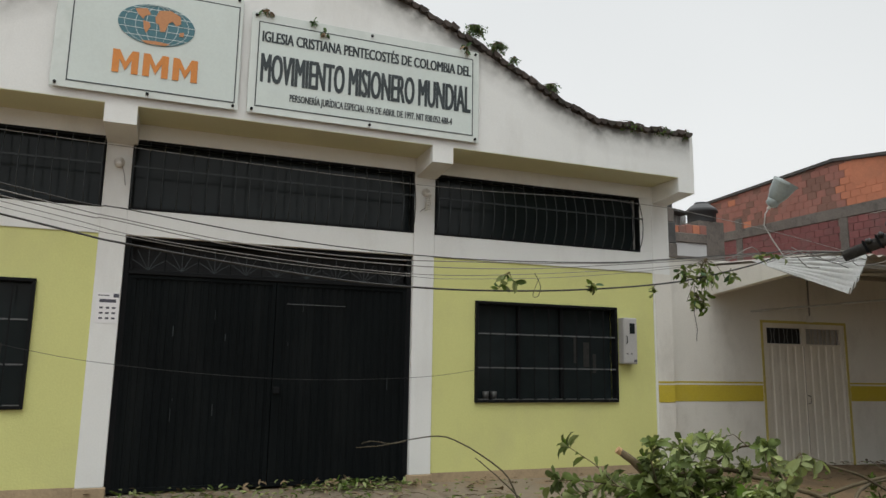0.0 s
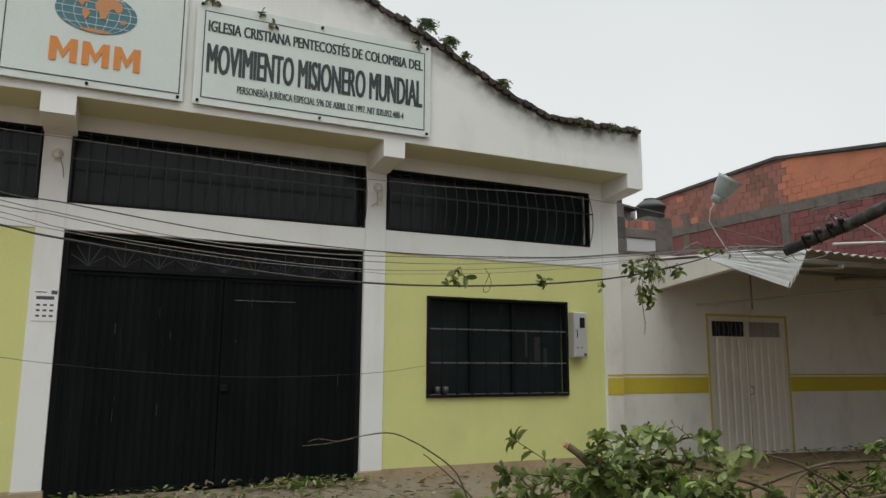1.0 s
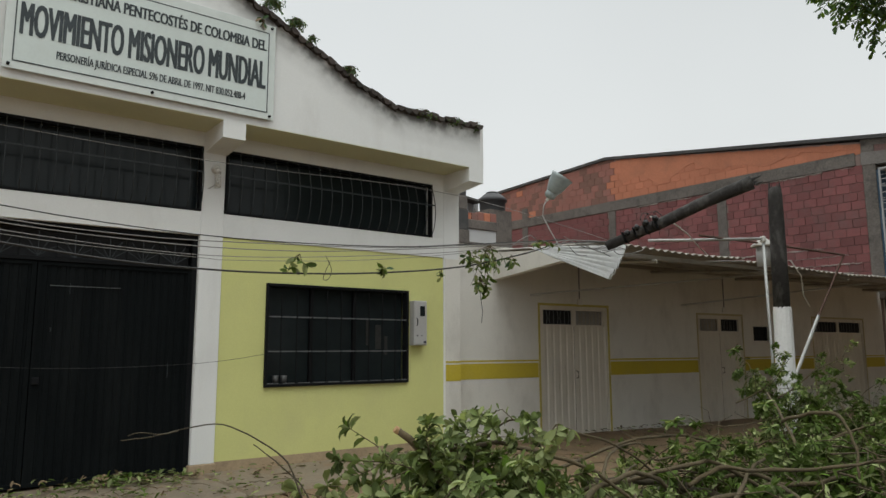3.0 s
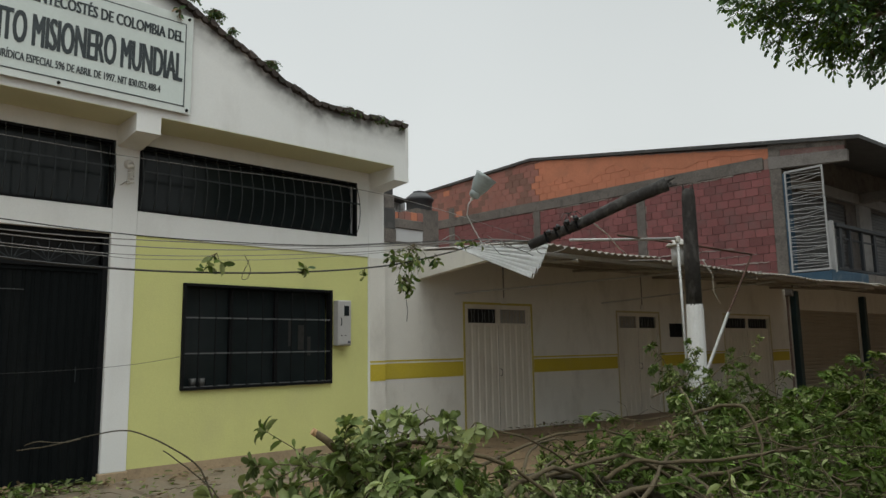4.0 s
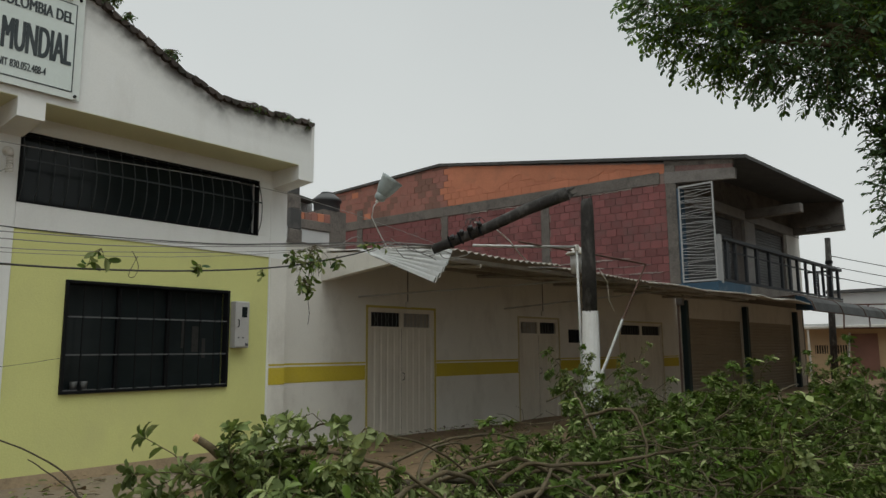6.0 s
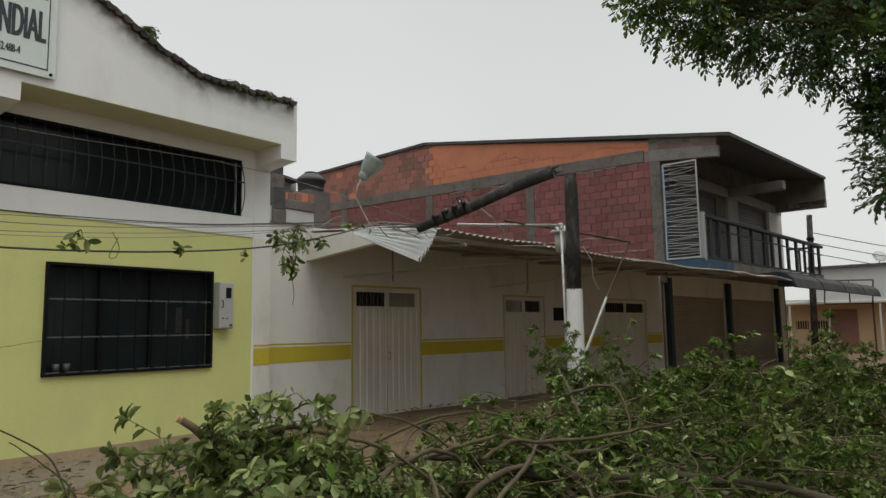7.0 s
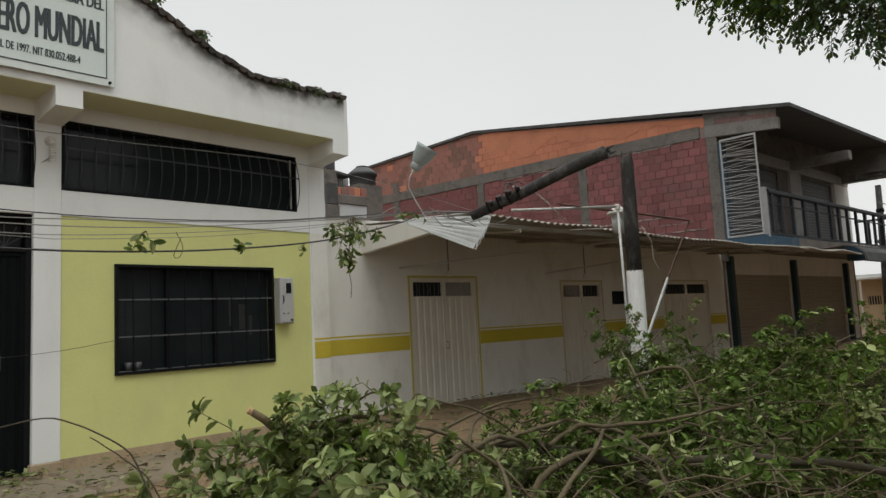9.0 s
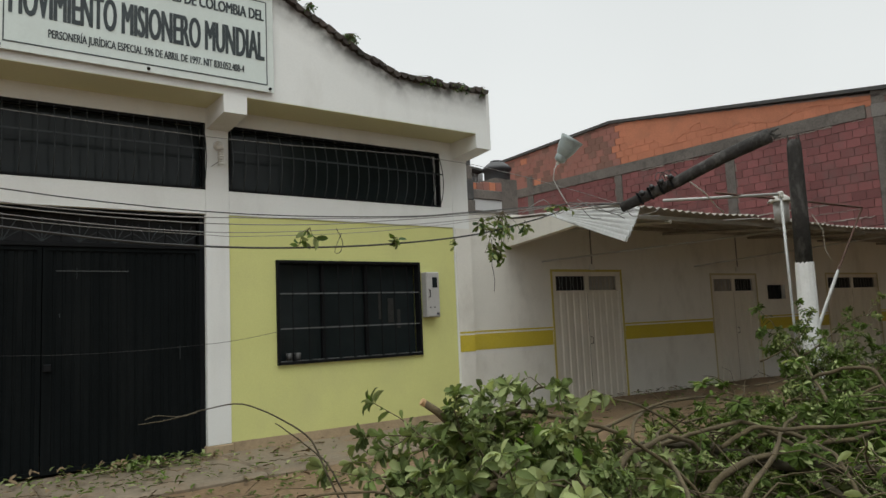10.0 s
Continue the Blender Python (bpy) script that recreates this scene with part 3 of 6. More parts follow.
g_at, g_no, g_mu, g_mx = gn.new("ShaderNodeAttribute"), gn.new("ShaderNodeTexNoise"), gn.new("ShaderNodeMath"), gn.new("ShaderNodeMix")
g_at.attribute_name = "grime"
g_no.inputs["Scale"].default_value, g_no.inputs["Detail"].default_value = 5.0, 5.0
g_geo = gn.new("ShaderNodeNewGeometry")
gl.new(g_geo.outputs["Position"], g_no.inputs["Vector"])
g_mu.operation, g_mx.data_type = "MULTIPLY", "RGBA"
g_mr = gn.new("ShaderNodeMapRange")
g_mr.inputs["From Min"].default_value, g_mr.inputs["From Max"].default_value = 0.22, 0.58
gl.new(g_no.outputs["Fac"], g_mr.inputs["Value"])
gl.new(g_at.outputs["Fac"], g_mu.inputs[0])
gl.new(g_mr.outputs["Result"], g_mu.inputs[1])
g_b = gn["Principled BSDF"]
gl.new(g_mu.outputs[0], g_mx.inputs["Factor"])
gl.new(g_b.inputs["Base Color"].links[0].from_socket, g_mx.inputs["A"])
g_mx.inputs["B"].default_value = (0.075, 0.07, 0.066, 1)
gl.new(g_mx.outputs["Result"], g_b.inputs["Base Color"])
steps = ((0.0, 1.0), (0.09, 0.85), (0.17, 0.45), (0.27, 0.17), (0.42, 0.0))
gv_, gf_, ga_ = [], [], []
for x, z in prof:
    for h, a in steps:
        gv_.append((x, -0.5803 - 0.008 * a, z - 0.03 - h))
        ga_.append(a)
for i in range(len(prof) - 1):
    for j in range(len(steps) - 1):
        c = i * len(steps) + j
        gf_.append((c, c + 1, c + len(steps) + 1, c + len(steps)))
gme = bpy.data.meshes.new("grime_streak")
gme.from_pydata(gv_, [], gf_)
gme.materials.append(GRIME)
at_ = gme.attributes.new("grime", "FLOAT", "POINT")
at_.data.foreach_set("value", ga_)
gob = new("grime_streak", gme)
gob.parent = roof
CURTP = mat("dim_plastic", (0.05, 0.05, 0.048), 0.5, var=0.1, bump=0)
# ---------------- signs and fittings on the church ----------------
def sign_board(x0, x1, z0, z1, fx0, fx1, fz0, fz1, label):
    s = thing("sign", label, "sign")
    part("panel", bx(x0, x1, -0.630, -0.618, z0, z1, bev=0.003), SIGNG, s)
    part("inner_panel", bx(fx0, fx1, -0.6335, -0.6305, fz0, fz1), SIGNM, s)
    t = 0.012
    for q in ((fx0 - t, fx1 + t, fz0 - t, fz0), (fx0 - t, fx1 + t, fz1, fz1 + t), (fx0 - t, fx0, fz0, fz1), (fx1, fx1 + t, fz0, fz1)):
        part("border_line", bx(q[0], q[1], -0.6345, -0.6305, q[2], q[3]), INK, s)
    for x in (x0 + 0.05, (x0 + x1) / 2, x1 - 0.05):
        for z in (z0 + 0.04, z1 - 0.04):
            part("standoff", lathe(bmesh.new(), [(0.016, 0), (0.016, 0.07), (0.012, 0.075)], 10, pose(x, -0.578, z, 90, 0, 0)), IRON, s)
    return s


s2 = sign_board(-2.13, 0.60, 4.035, 5.20, -2.04, 0.51, 4.125, 5.085, "pale glass sign board with dark raised lettering")
lettering("IGLESIA CRISTIANA PENTECOSTÉS DE COLOMBIA DEL", -2.01, 0.49, 4.865, 0.13, -0.636, INK, s2, 0.005)
lettering("MOVIMIENTO MISIONERO MUNDIAL", -2.01, 0.49, 4.395, 0.35, -0.636, INK, s2, 0.0088)
lettering("PERSONERÍA JURÍDICA ESPECIAL 596 DE ABRIL DE 1997. NIT 830.052.488-4", -1.68, 0.25, 4.215, 0.085, -0.636, INK, s2, 0.002)

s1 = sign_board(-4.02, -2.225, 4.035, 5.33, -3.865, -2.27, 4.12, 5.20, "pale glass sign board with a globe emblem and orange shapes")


def plate(poly, y0, y1, material, name):
    part(name, prism(poly, y0, y1), material, s1)


gx, gz, ga, gb = -3.085, 4.835, 0.375, 0.225
plate([(gx + ga * math.cos(a * math.pi / 24), gz + gb * math.sin(a * math.pi / 24)) for a in range(48)], -0.640, -0.6345, SEA, "globe")
for k in range(-3, 4):
    f = k / 3.6
    part("meridian", tb([(gx + ga * f * math.sqrt(max(0, 1 - s * s)), -0.6405, gz + gb * s) for s in [i / 8 for i in range(-8, 9)]], 0.003, 4), WLINE, s1)
for f in (-0.6, -0.25, 0.1, 0.45, 0.75):
    w = ga * math.sqrt(1 - f * f)
    part("parallel", bx(gx - w, gx + w, -0.643, -0.639, gz + gb * f - 0.003, gz + gb * f + 0.003), WLINE, s1)
lands = (((-0.58, 0.66), (-0.28, 0.76), (-0.18, 0.5), (-0.33, 0.36), (-0.36, 0.2), (-0.5, 0.42)),
         ((-0.36, 0.14), (-0.2, 0.08), (-0.16, -0.1), (-0.27, -0.46), (-0.34, -0.2)),
         ((-0.06, 0.36), (0.04, 0.74), (0.34, 0.82), (0.6, 0.6), (0.62, 0.25), (0.5, 0.1), (0.4, 0.3), (0.3, 0.2), (0.22, -0.25), (0.1, -0.3), (0.05, 0.05), (-0.03, 0.1)),
         ((0.6, -0.2), (0.72, -0.15), (0.71, -0.36), (0.6, -0.38)),
         ((-0.38, -0.84), (0.0, -0.79), (0.38, -0.84), (0.25, -0.96), (-0.25, -0.96)))
for land in lands:
    plate([(gx + ga * a, gz + gb * b) for a, b in land], -0.646, -0.6395, LAND, "continent")
for k in range(3):
    x0, w, z0, h = -3.475 + k * 0.288, 0.245, 4.265, 0.245
    plate([(x0, z0), (x0 + w * 0.26, z0), (x0 + w * 0.27, z0 + h * 0.6), (x0 + w * 0.5, z0 + h * 0.12), (x0 + w * 0.73, z0 + h * 0.6), (x0 + w * 0.74, z0), (x0 + w, z0), (x0 + w, z0 + h), (x0 + w * 0.74, z0 + h), (x0 + w * 0.5, z0 + h * 0.5), (x0 + w * 0.26, z0 + h), (x0, z0 + h)], -0.642, -0.6345, ORVIN, "orange_shape")

mb = thing("meter_box", "grey steel electricity meter box on the wall", "meter box")
part("body", bx(2.985, 3.20, -0.11, 0.02, 1.425, 2.045, bev=0.008), METER, mb)
part("door", bx(2.998, 3.188, -0.118, -0.11, 1.44, 2.03, bev=0.004), METER, mb)
part("window_pane", bx(3.075, 3.155, -0.123, -0.118, 1.83, 1.97), GLASSD, mb, "small dark inspection pane")
part("handle", tb([(3.02, -0.118, 1.70), (3.02, -0.14, 1.71), (3.02, -0.14, 1.79), (3.02, -0.118, 1.80)], 0.006, 6), IRON, mb)
part("sticker", bx(3.135, 3.18, -0.121, -0.118, 1.455, 1.485), PRINT, mb)
for x in (3.03, 3.10):
    part("lock", lathe(bmesh.new(), [(0.009, 0), (0.009, 0.008)], 8, pose(x, -0.118, 1.56, 90, 0, 0)), IRON, mb)

nt = thing("notice", "white printed paper notice taped on the pillar", "notice")
part("sheet", bx(-3.47, -3.25, -0.006, -0.001, 1.75, 2.07), PAPER, nt)
part("print_bar", bx(-3.44, -3.28, -0.0075, -0.006, 1.965, 2.0), PRINT, nt)
part("print_bar", bx(-3.31, -3.255, -0.0075, -0.006, 2.02, 2.06), PRINT, nt)
part("print_bar", bx(-3.455, -3.35, -0.0075, -0.006, 2.035, 2.045), PRINT, nt)
for i in range(3):
    for j in range(3):
        part("print_bar", bx(-3.435 + i * 0.06, -3.40 + i * 0.06, -0.0075, -0.006, 1.79 + j * 0.055, 1.81 + j * 0.055), PRINT, nt)


def wall_lamp(x, z, long):
    w = thing("wall_lamp", "old off-white lamp holder with a bare spiral bulb" if long else "old off-white lamp holder without a bulb", "lamp", "lamps on the pillars")
    part("base", lathe(bmesh.new(), [(0.055, 0), (0.055, 0.02), (0.04, 0.05), (0.03, 0.09)], 14, pose(x, -0.001, z, 90, 0, 0)), PLASTW, w, smooth=True)
    part("socket", lathe(bmesh.new(), [(0.034, 0), (0.038, 0.05), (0.03, 0.06)], 12, pose(x, -0.075, z - 0.01, 150, 0, 0)), PLASTW, w, smooth=True)
    if long:
        part("bulb", tb([(x + 0.03 * math.cos(k * 0.9), -0.10 - 0.03 * math.sin(k * 0.9), z - 0.08 - 0.0042 * k) for k in range(40)], 0.009, 6), PLASTW, w, smooth=True)
    part("cord", tb([(x + 0.03, -0.012, z - 0.04), (x + 0.06, -0.012, z - 0.14), (x + 0.075 if not long else x - 0.08, -0.012, z - 0.25)], 0.004, 5), CABLEG, w)


wall_lamp(-3.37, 3.49, False)
wall_lamp(0.16, 3.51, True)
for x in (1.02, 1.13):
    c = thing("cup", "pale plastic cup behind the window bars", "cup", "cups on the sill")
    part("cup_body", lathe(bmesh.new(), [(0.032, 0), (0.042, 0.10), (0.039, 0.10), (0.03, 0.006)], 14, pose(x, 0.045, 0.955)), CURTP, c, smooth=True)

# ---------------- low house with the veranda ----------------
lo = thing("low_house", "low white house with a yellow stripe and sheet veranda roof", "house", m=ROW)
D1, D2, D3, W3 = (1.82, 3.39, -0.06, 2.09), (5.90, 7.33, -0.06, 2.03), (10.0, 12.25, -0.06, 2.05), (7.72, 8.36, 1.53, 1.83)
part("wall", holed(0.0, 13.23, -0.12, 3.0, [D1, D2, D3, W3], 0.0, 0.18), LOWWHITE, lo)
for a, b in ((0.01, D1[0] - 0.05), (D1[1] + 0.05, D2[0] - 0.05), (D2[1] + 0.05, D3[0] - 0.05), (D3[1] + 0.05, 13.2)):
    part("wide_stripe", bx(a, b, -0.004, 0.002, 0.915, 1.15), YELLOW, lo)
    part("thin_stripe", bx(a, b, -0.004, 0.002, 1.175, 1.20), YELLOW, lo)

# the plaster and its stripes run on over the church's corner pillar
AHEAD = ROW.inverted()
part("wall_end", bx(3.60, 3.874, -0.010, -0.001, -0.02, 2.69), LOWWHITE, lo, m=AHEAD)
part("wide_stripe", bx(3.603, 3.874, -0.014, -0.010, 0.915, 1.15), YELLOW, lo, m=AHEAD)
part("thin_stripe", bx(3.603, 3.874, -0.014, -0.010, 1.175, 1.20), YELLOW, lo, m=AHEAD)


def house_door(d, name_label, pale, border=WORNYEL, bw=0.04):
    u0, u1, z0, z1 = d
    w = sub("door", lo, name_label)
    for q in ((u0 - bw, u0, z0, z1 + bw), (u1, u1 + bw, z0, z1 + bw), (u0, u1, z1, z1 + bw)):
        part("door_border", bx(q[0], q[1], -0.006, 0.02, q[2], q[3]), border, w, "yellow painted border" if border is WORNYEL else "")
    for q in ((u0, u0 + 0.04), (u1 - 0.04, u1)):
        part("jamb", bx(q[0], q[1], 0.01, 0.08, z0, z1), DOORW, w)
    part("head", bx(u0 + 0.04, u1 - 0.04, 0.01, 0.08, z1 - 0.04, z1), DOORW, w)
    um = (u0 + u1) / 2
    for k, (a, b) in enumerate(((u0 + 0.045, um - 0.004), (um + 0.004, u1 - 0.045))):
        zt = z1 - 0.34
        part("leaf_panel", ribbed(a, b, z0 + 0.02, zt, 0.028, 0.155, 0.012), DOORW, w)
        for q in ((a, b, zt, zt + 0.03), (a, b, z1 - 0.07, z1 - 0.04), (a, a + 0.04, zt + 0.03, z1 - 0.07), (b - 0.04, b, zt + 0.03, z1 - 0.07)):
            part("vent_frame", bx(q[0], q[1], 0.015, 0.05, q[2], q[3]), DOORW, w)
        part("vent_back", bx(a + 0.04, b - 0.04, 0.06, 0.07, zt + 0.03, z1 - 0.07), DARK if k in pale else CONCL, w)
        for i in range(1, 8):
            x = a + 0.04 + (b - a - 0.08) * i / 8
            part("vent_bar", tb([(x, 0.03, zt + 0.03), (x + 0.025 * math.sin(i * 2.1), 0.03, zt + 0.13), (x, 0.03, z1 - 0.07)], 0.006, 5), SHUT if k not in pale else BARGREY, w)
    part("handle", tb([(um + 0.03, 0.028, 0.88), (um + 0.03, -0.02, 0.89), (um + 0.03, -0.02, 0.99), (um + 0.03, 0.028, 1.0)], 0.008, 6), IRON, w)


house_door(D1, "ivory double steel door with barred vents and yellow border, shut", (0,))
house_door(D2, "ivory double steel door under the veranda, shut", (1,), PALEYEL)
house_door(D3, "wide pale steel double door under the veranda, shut", (0, 1), PALEYEL)
w = sub("small_window", lo, "small barred dark window")
part("pane", bx(W3[0], W3[1], 0.10, 0.106, W3[2], W3[3]), GLASSD, w)
for i in range(1, 6):
    x = W3[0] + (W3[1] - W3[0]) * i / 6
    part("bar", bx(x - 0.006, x + 0.006, 0.03, 0.042, W3[2], W3[3]), IRON, w)
# slanting end beam that carries the veranda roof
bm = bmesh.new()
v = [bm.verts.new((x, y, z)) for x in (0.86, 0.98) for y, z in ((0.0, 2.46), (0.0, 2.90), (-2.35, 2.70), (-2.35, 2.66))]
for q in ((0, 1, 2, 3), (7, 6, 5, 4), (0, 3, 7, 4), (2, 6, 7, 3), (1, 5, 6, 2), (0, 4, 5, 1)):
    bm.faces.new([v[i] for i in q])
bmesh.ops.recalc_face_normals(bm, faces=bm.faces[:])
part("end_beam", bm, LOWWHITE, lo)
part("parapet", bx(-0.02, 0.98, -0.03, 0.19, 3.0, 3.03), CONC, lo)
# veranda roof, rising towards the street
vr = sub("veranda_roof", lo, "weathered corrugated sheet veranda roof")
for a, b, k in ((0.95, 4.0, 0), (3.97, 7.0, 1), (6.97, 10.0, 2), (9.97, 13.1, 3)):
    zz = 2.70 + (0.05, 0.0, -0.02, 0.0)[k]
    part("roof_sheet", wavy(a, b, lambda u: ((u, 0.1, 2.94), (u, -2.35, zz + 0.02 * math.sin(u * 1.7))), round((b - a) / 0.038)), ZINCD, vr, smooth=True)
for y in (-2.2, -1.2, -0.2):
    part("purlin", bx(0.98, 13.1, y - 0.03, y + 0.03, 2.83 + 0.095 * y, 2.89 + 0.095 * y), ZINCD, vr)
for x in (2.0, 4.6, 7.2, 9.8, 12.4):
    part("rafter", tb([(x, 0.0, 2.80), (x, -2.3, 2.59)], 0.028, 4), ZINCD, vr)
for a, b in (((1.6, -0.02, 2.25), (5.2, -2.1, 2.62)), ((5.4, -0.02, 2.2), (8.3, -2.1, 2.6))):
    part("stay", tb([a, b], 0.016, 6), PIPE, vr)
lo_back = part("roof_back", bx(0.0, 13.23, 0.18, 5.0, 2.92, 3.0), FIBRO, lo)
part("side_back", bx(0.0, 13.2, 4.9, 5.0, -0.1, 2.92), CONC, lo)
for x, z0, z1 in ((2.72, 2.22, 2.85), (6.75, 2.2, 2.85)):
    part("conduit", tb([(x, -0.012, z0), (x, -0.012, z1)], 0.012, 6), CABLEG, lo)
    part("junction_box", bx(x - 0.06, x + 0.06, -0.03, 0.0, z0 - 0.10, z0, bev=0.006), PLASTW, lo)
part("wall_cable", tb([(0.62, -0.01, 2.6), (0.60, -0.012, 2.2), (0.64, -0.012, 1.95), (0.62, -0.01, 1.78)], 0.004, 5), CABLE, lo)

# torn sheet hanging from the veranda edge
hs = thing("torn_roof_sheet", "bent galvanised corrugated sheet hanging off the roof edge", "roof sheet", m=ROW)
A0, A1, B0, B1 = Vector((-0.33, -2.30, 2.60)), Vector((1.37, -2.32, 2.74)), Vector((-0.30, -2.45, 2.54)), Vector((-0.07, -3.34, 2.14))
bm = bmesh.new()
nn, mm_ = 112, 6
grid = []
for i in range(nn + 1):
    f = i / nn
    row = []
    for j in range(mm_ + 1):
        g = j / mm_
        top = A0.lerp(A1, g)
        bot = B0.lerp(B1, g)
        p = top.lerp(bot, f)
        p += Vector((0.0, -0.35, 0.94)) * (0.050 * g ** 0.6 * math.tanh(2.2 * math.sin(2 * math.pi * 5.5 * f))) - Vector((0, 0, 0.04 * math.sin(f * math.pi) * g))
        row.append(bm.verts.new(p))
    grid.append(row)
for i in range(nn):
    for j in range(mm_):
        bm.faces.new((grid[i][j], grid[i][j + 1], grid[i + 1][j + 1], grid[i + 1][j]))
bmesh.ops.solidify(bm, geom=bm.faces[:], thickness=0.003)
part("sheet", bm, SHEETM, hs, smooth=True)

# veranda frame of pipes by the broken pole
fr = thing("pipe_frame", "bent white pipe frame standing in the debris", "pipe frame", m=ROW)
part("upright", tb([(2.27, -3.80, -0.2), (2.27, -3.78, 1.2), (2.27, -3.76, 2.74)], 0.018, 8), PIPE, fr, smooth=True)
part("top_bar", tb([(2.27, -3.76, 2.74), (1.3, -3.30, 2.70), (0.9, -3.1, 2.69)], 0.020, 8), PIPE, fr, smooth=True)
part("fitting", bx(2.24, 2.30, -3.79, -3.73, 2.69, 2.77, bev=0.01), PLASTW, fr)
part("rusty_bar", tb([(1.35, -3.5, 2.74), (2.8, -3.6, 2.72), (4.36, -3.68, 2.69)], 0.014, 6), RUST, fr, "thin rusty bar")
part("brace", tb([(4.36, -3.68, 2.69), (3.53, -3.70, 1.80)], 0.013, 6), RUST, fr, "thin rusty bar")
part("leaning_pipe", tb([(3.53, -3.70, 1.80), (2.87, -3.72, 1.05), (2.3, -3.73, 0.3)], 0.022, 8), PIPE, fr)
mc = thing("cable_hood", "small pale cone-topped cap on the pipe frame", "cap")
part("cone", lathe(bmesh.new(), [(0.15, 2.68), (0.16, 2.695), (0.03, 2.80), (0.01, 2.81)], 12, pose(6.20, -3.45, 0)), PLASTW, mc, smooth=True)
part("sleeve", lathe(bmesh.new(), [(0.09, 2.42), (0.095, 2.68)], 12, pose(6.20, -3.45, 0)), METER, mc, smooth=True)

# ---------------- broken timber pole ----------------
pl = thing("broken_pole", "dark timber utility pole snapped over, white-limed foot", "utility pole")
part("limed_foot", lathe(bmesh.new(), [(0.102, -0.3), (0.098, 0.9), (0.091, 1.77), (0.088, 1.80)], 14, pose(4.715, -4.40, 0, 0.4, 0.1, 20)), POLEP, pl, "white-limed lower part")
part("stump", lathe(bmesh.new(), [(0.084, 1.77), (0.081, 2.4), (0.073, 3.0), (0.064, 3.06), (0.04, 3.09)], 14, pose(4.715, -4.40, 0, 0.4, 0.1, 0)), POLEW, pl, smooth=True)
TA, TE = Vector((4.60, -4.24, 3.165)), Vector((3.88, -2.80, 2.57))
part("fallen_top", tb([TA, TA.lerp(TE, 0.06), TA.lerp(TE, 0.3) + Vector((0, 0, 0.01)), TA.lerp(TE, 0.6) + Vector((0, 0, -0.012)), TE], 0.080, 12, 0.058), POLEW, pl, smooth=True)
for k in range(6):
    w = TA + Vector((0.03 * math.cos(k * 1.05), 0.03 * math.sin(k * 2.1), 0.035 * math.sin(k * 1.05)))
    part("splinter", tb([w, w - (TE - TA).normalized() * (0.04 + 0.02 * (k % 3))], 0.022, 5, 0.006), POLEW, pl)
for k in range(6):
    w = Vector((4.72, -4.42, 3.03)) + Vector((0.05 * math.cos(k * 1.05), 0.05 * math.sin(k * 1.05), 0))
    part("splinter", tb([w, w + Vector((0, 0, 0.06 + 0.03 * (k % 3)))], 0.02, 5, 0.004), POLEW, pl)
for k in range(4):
    a = TA.lerp(TE, 0.64 + 0.075 * k)
    part("insulator", lathe(bmesh.new(), [(0.02, 0), (0.032, 0.015), (0.022, 0.03), (0.032, 0.045), (0.014, 0.06)], 10, Matrix.Translation(a + Vector((-0.05, -0.04, 0.04))) @ pose(0, 0, 0, 25 * k, -60 + 14 * k, 0)), TANK, pl, smooth=True)
    part("clamp", bx(-0.072, 0.072, -0.012, 0.012, -0.072, 0.072, bev=0.012), IRON, pl, m=Matrix.Translation(a) @ (TE - TA).to_track_quat("Y", "Z").to_matrix().to_4x4())
part("wire_coil", tb([(4.10 + 0.12 * math.cos(k * 0.7) * (1 - k / 90), -3.28 + 0.08 * math.sin(k * 0.5), 2.82 + 0.11 * math.sin(k * 0.7)) for k in range(34)], 0.005, 5), CABLE, pl, smooth=True)
part("pale_lead", tb([(4.12, -3.25, 2.88), (4.40, -3.35, 2.83), (4.62, -3.4, 2.70), (5.0, -3.3, 2.58), (5.3, -3.2, 2.54)], 0.009, 6), PLASTW, pl, smooth=True)
part("hanging_lead", tb([(4.9, -4.45, 2.30), (5.1, -4.45, 2.15), (5.22, -4.4, 1.95), (5.35, -4.4, 1.83)], 0.006, 5), PLASTW, pl, smooth=True)

ld = thing("street_lamp", "grey bell-shaped street lamp on a bent arm", "street lamp")
HP = Vector((4.05, -1.76, 3.36))
axis = Vector((0.30, -0.50, 0.82)).to_track_quat("Z", "Y").to_matrix().to_4x4()
HM = Matrix.Translation(HP + Vector((0, 0, 0.06))) @ axis @ Matrix.Scale(0.86, 4)
part("shade", lathe(bmesh.new(), [(0.185, 0.30), (0.165, 0.25), (0.14, 0.12), (0.10, 0.02), (0.085, 0.0), (0.08, 0.01), (0.12, 0.13), (0.16, 0.27)], 22, HM), LAMPG, ld, smooth=True)
part("lamp_neck", lathe(bmesh.new(), [(0.045, -0.10), (0.085, -0.07), (0.09, 0.01), (0.08, 0.03)], 18, HM), LAMPG, ld, "darker lamp housing", smooth=True)
part("photocell", lathe(bmesh.new(), [(0.025, -0.14), (0.025, -0.10)], 10, HM), PLASTW, ld)
nb = HP + Vector((0, 0, 0.06)) + (axis @ Vector((0, 0, -0.10)))
part("arm", tb([nb, nb + Vector((-0.05, 0.02, -0.08)), nb + Vector((-0.07, 0.03, -0.22)), nb + Vector((0.02, 0.0, -0.40)), nb + Vector((0.13, -0.05, -0.60)), nb + Vector((0.2, -0.3, -0.72))], 0.008, 8), PIPE, ld, smooth=True)

# ---------------- two-storey block house ----------------
ho = thing("block_house", "two-storey house of bare clay blocks with a balcony", "house", m=ROW)
U0, U1 = 13.23, 24.3
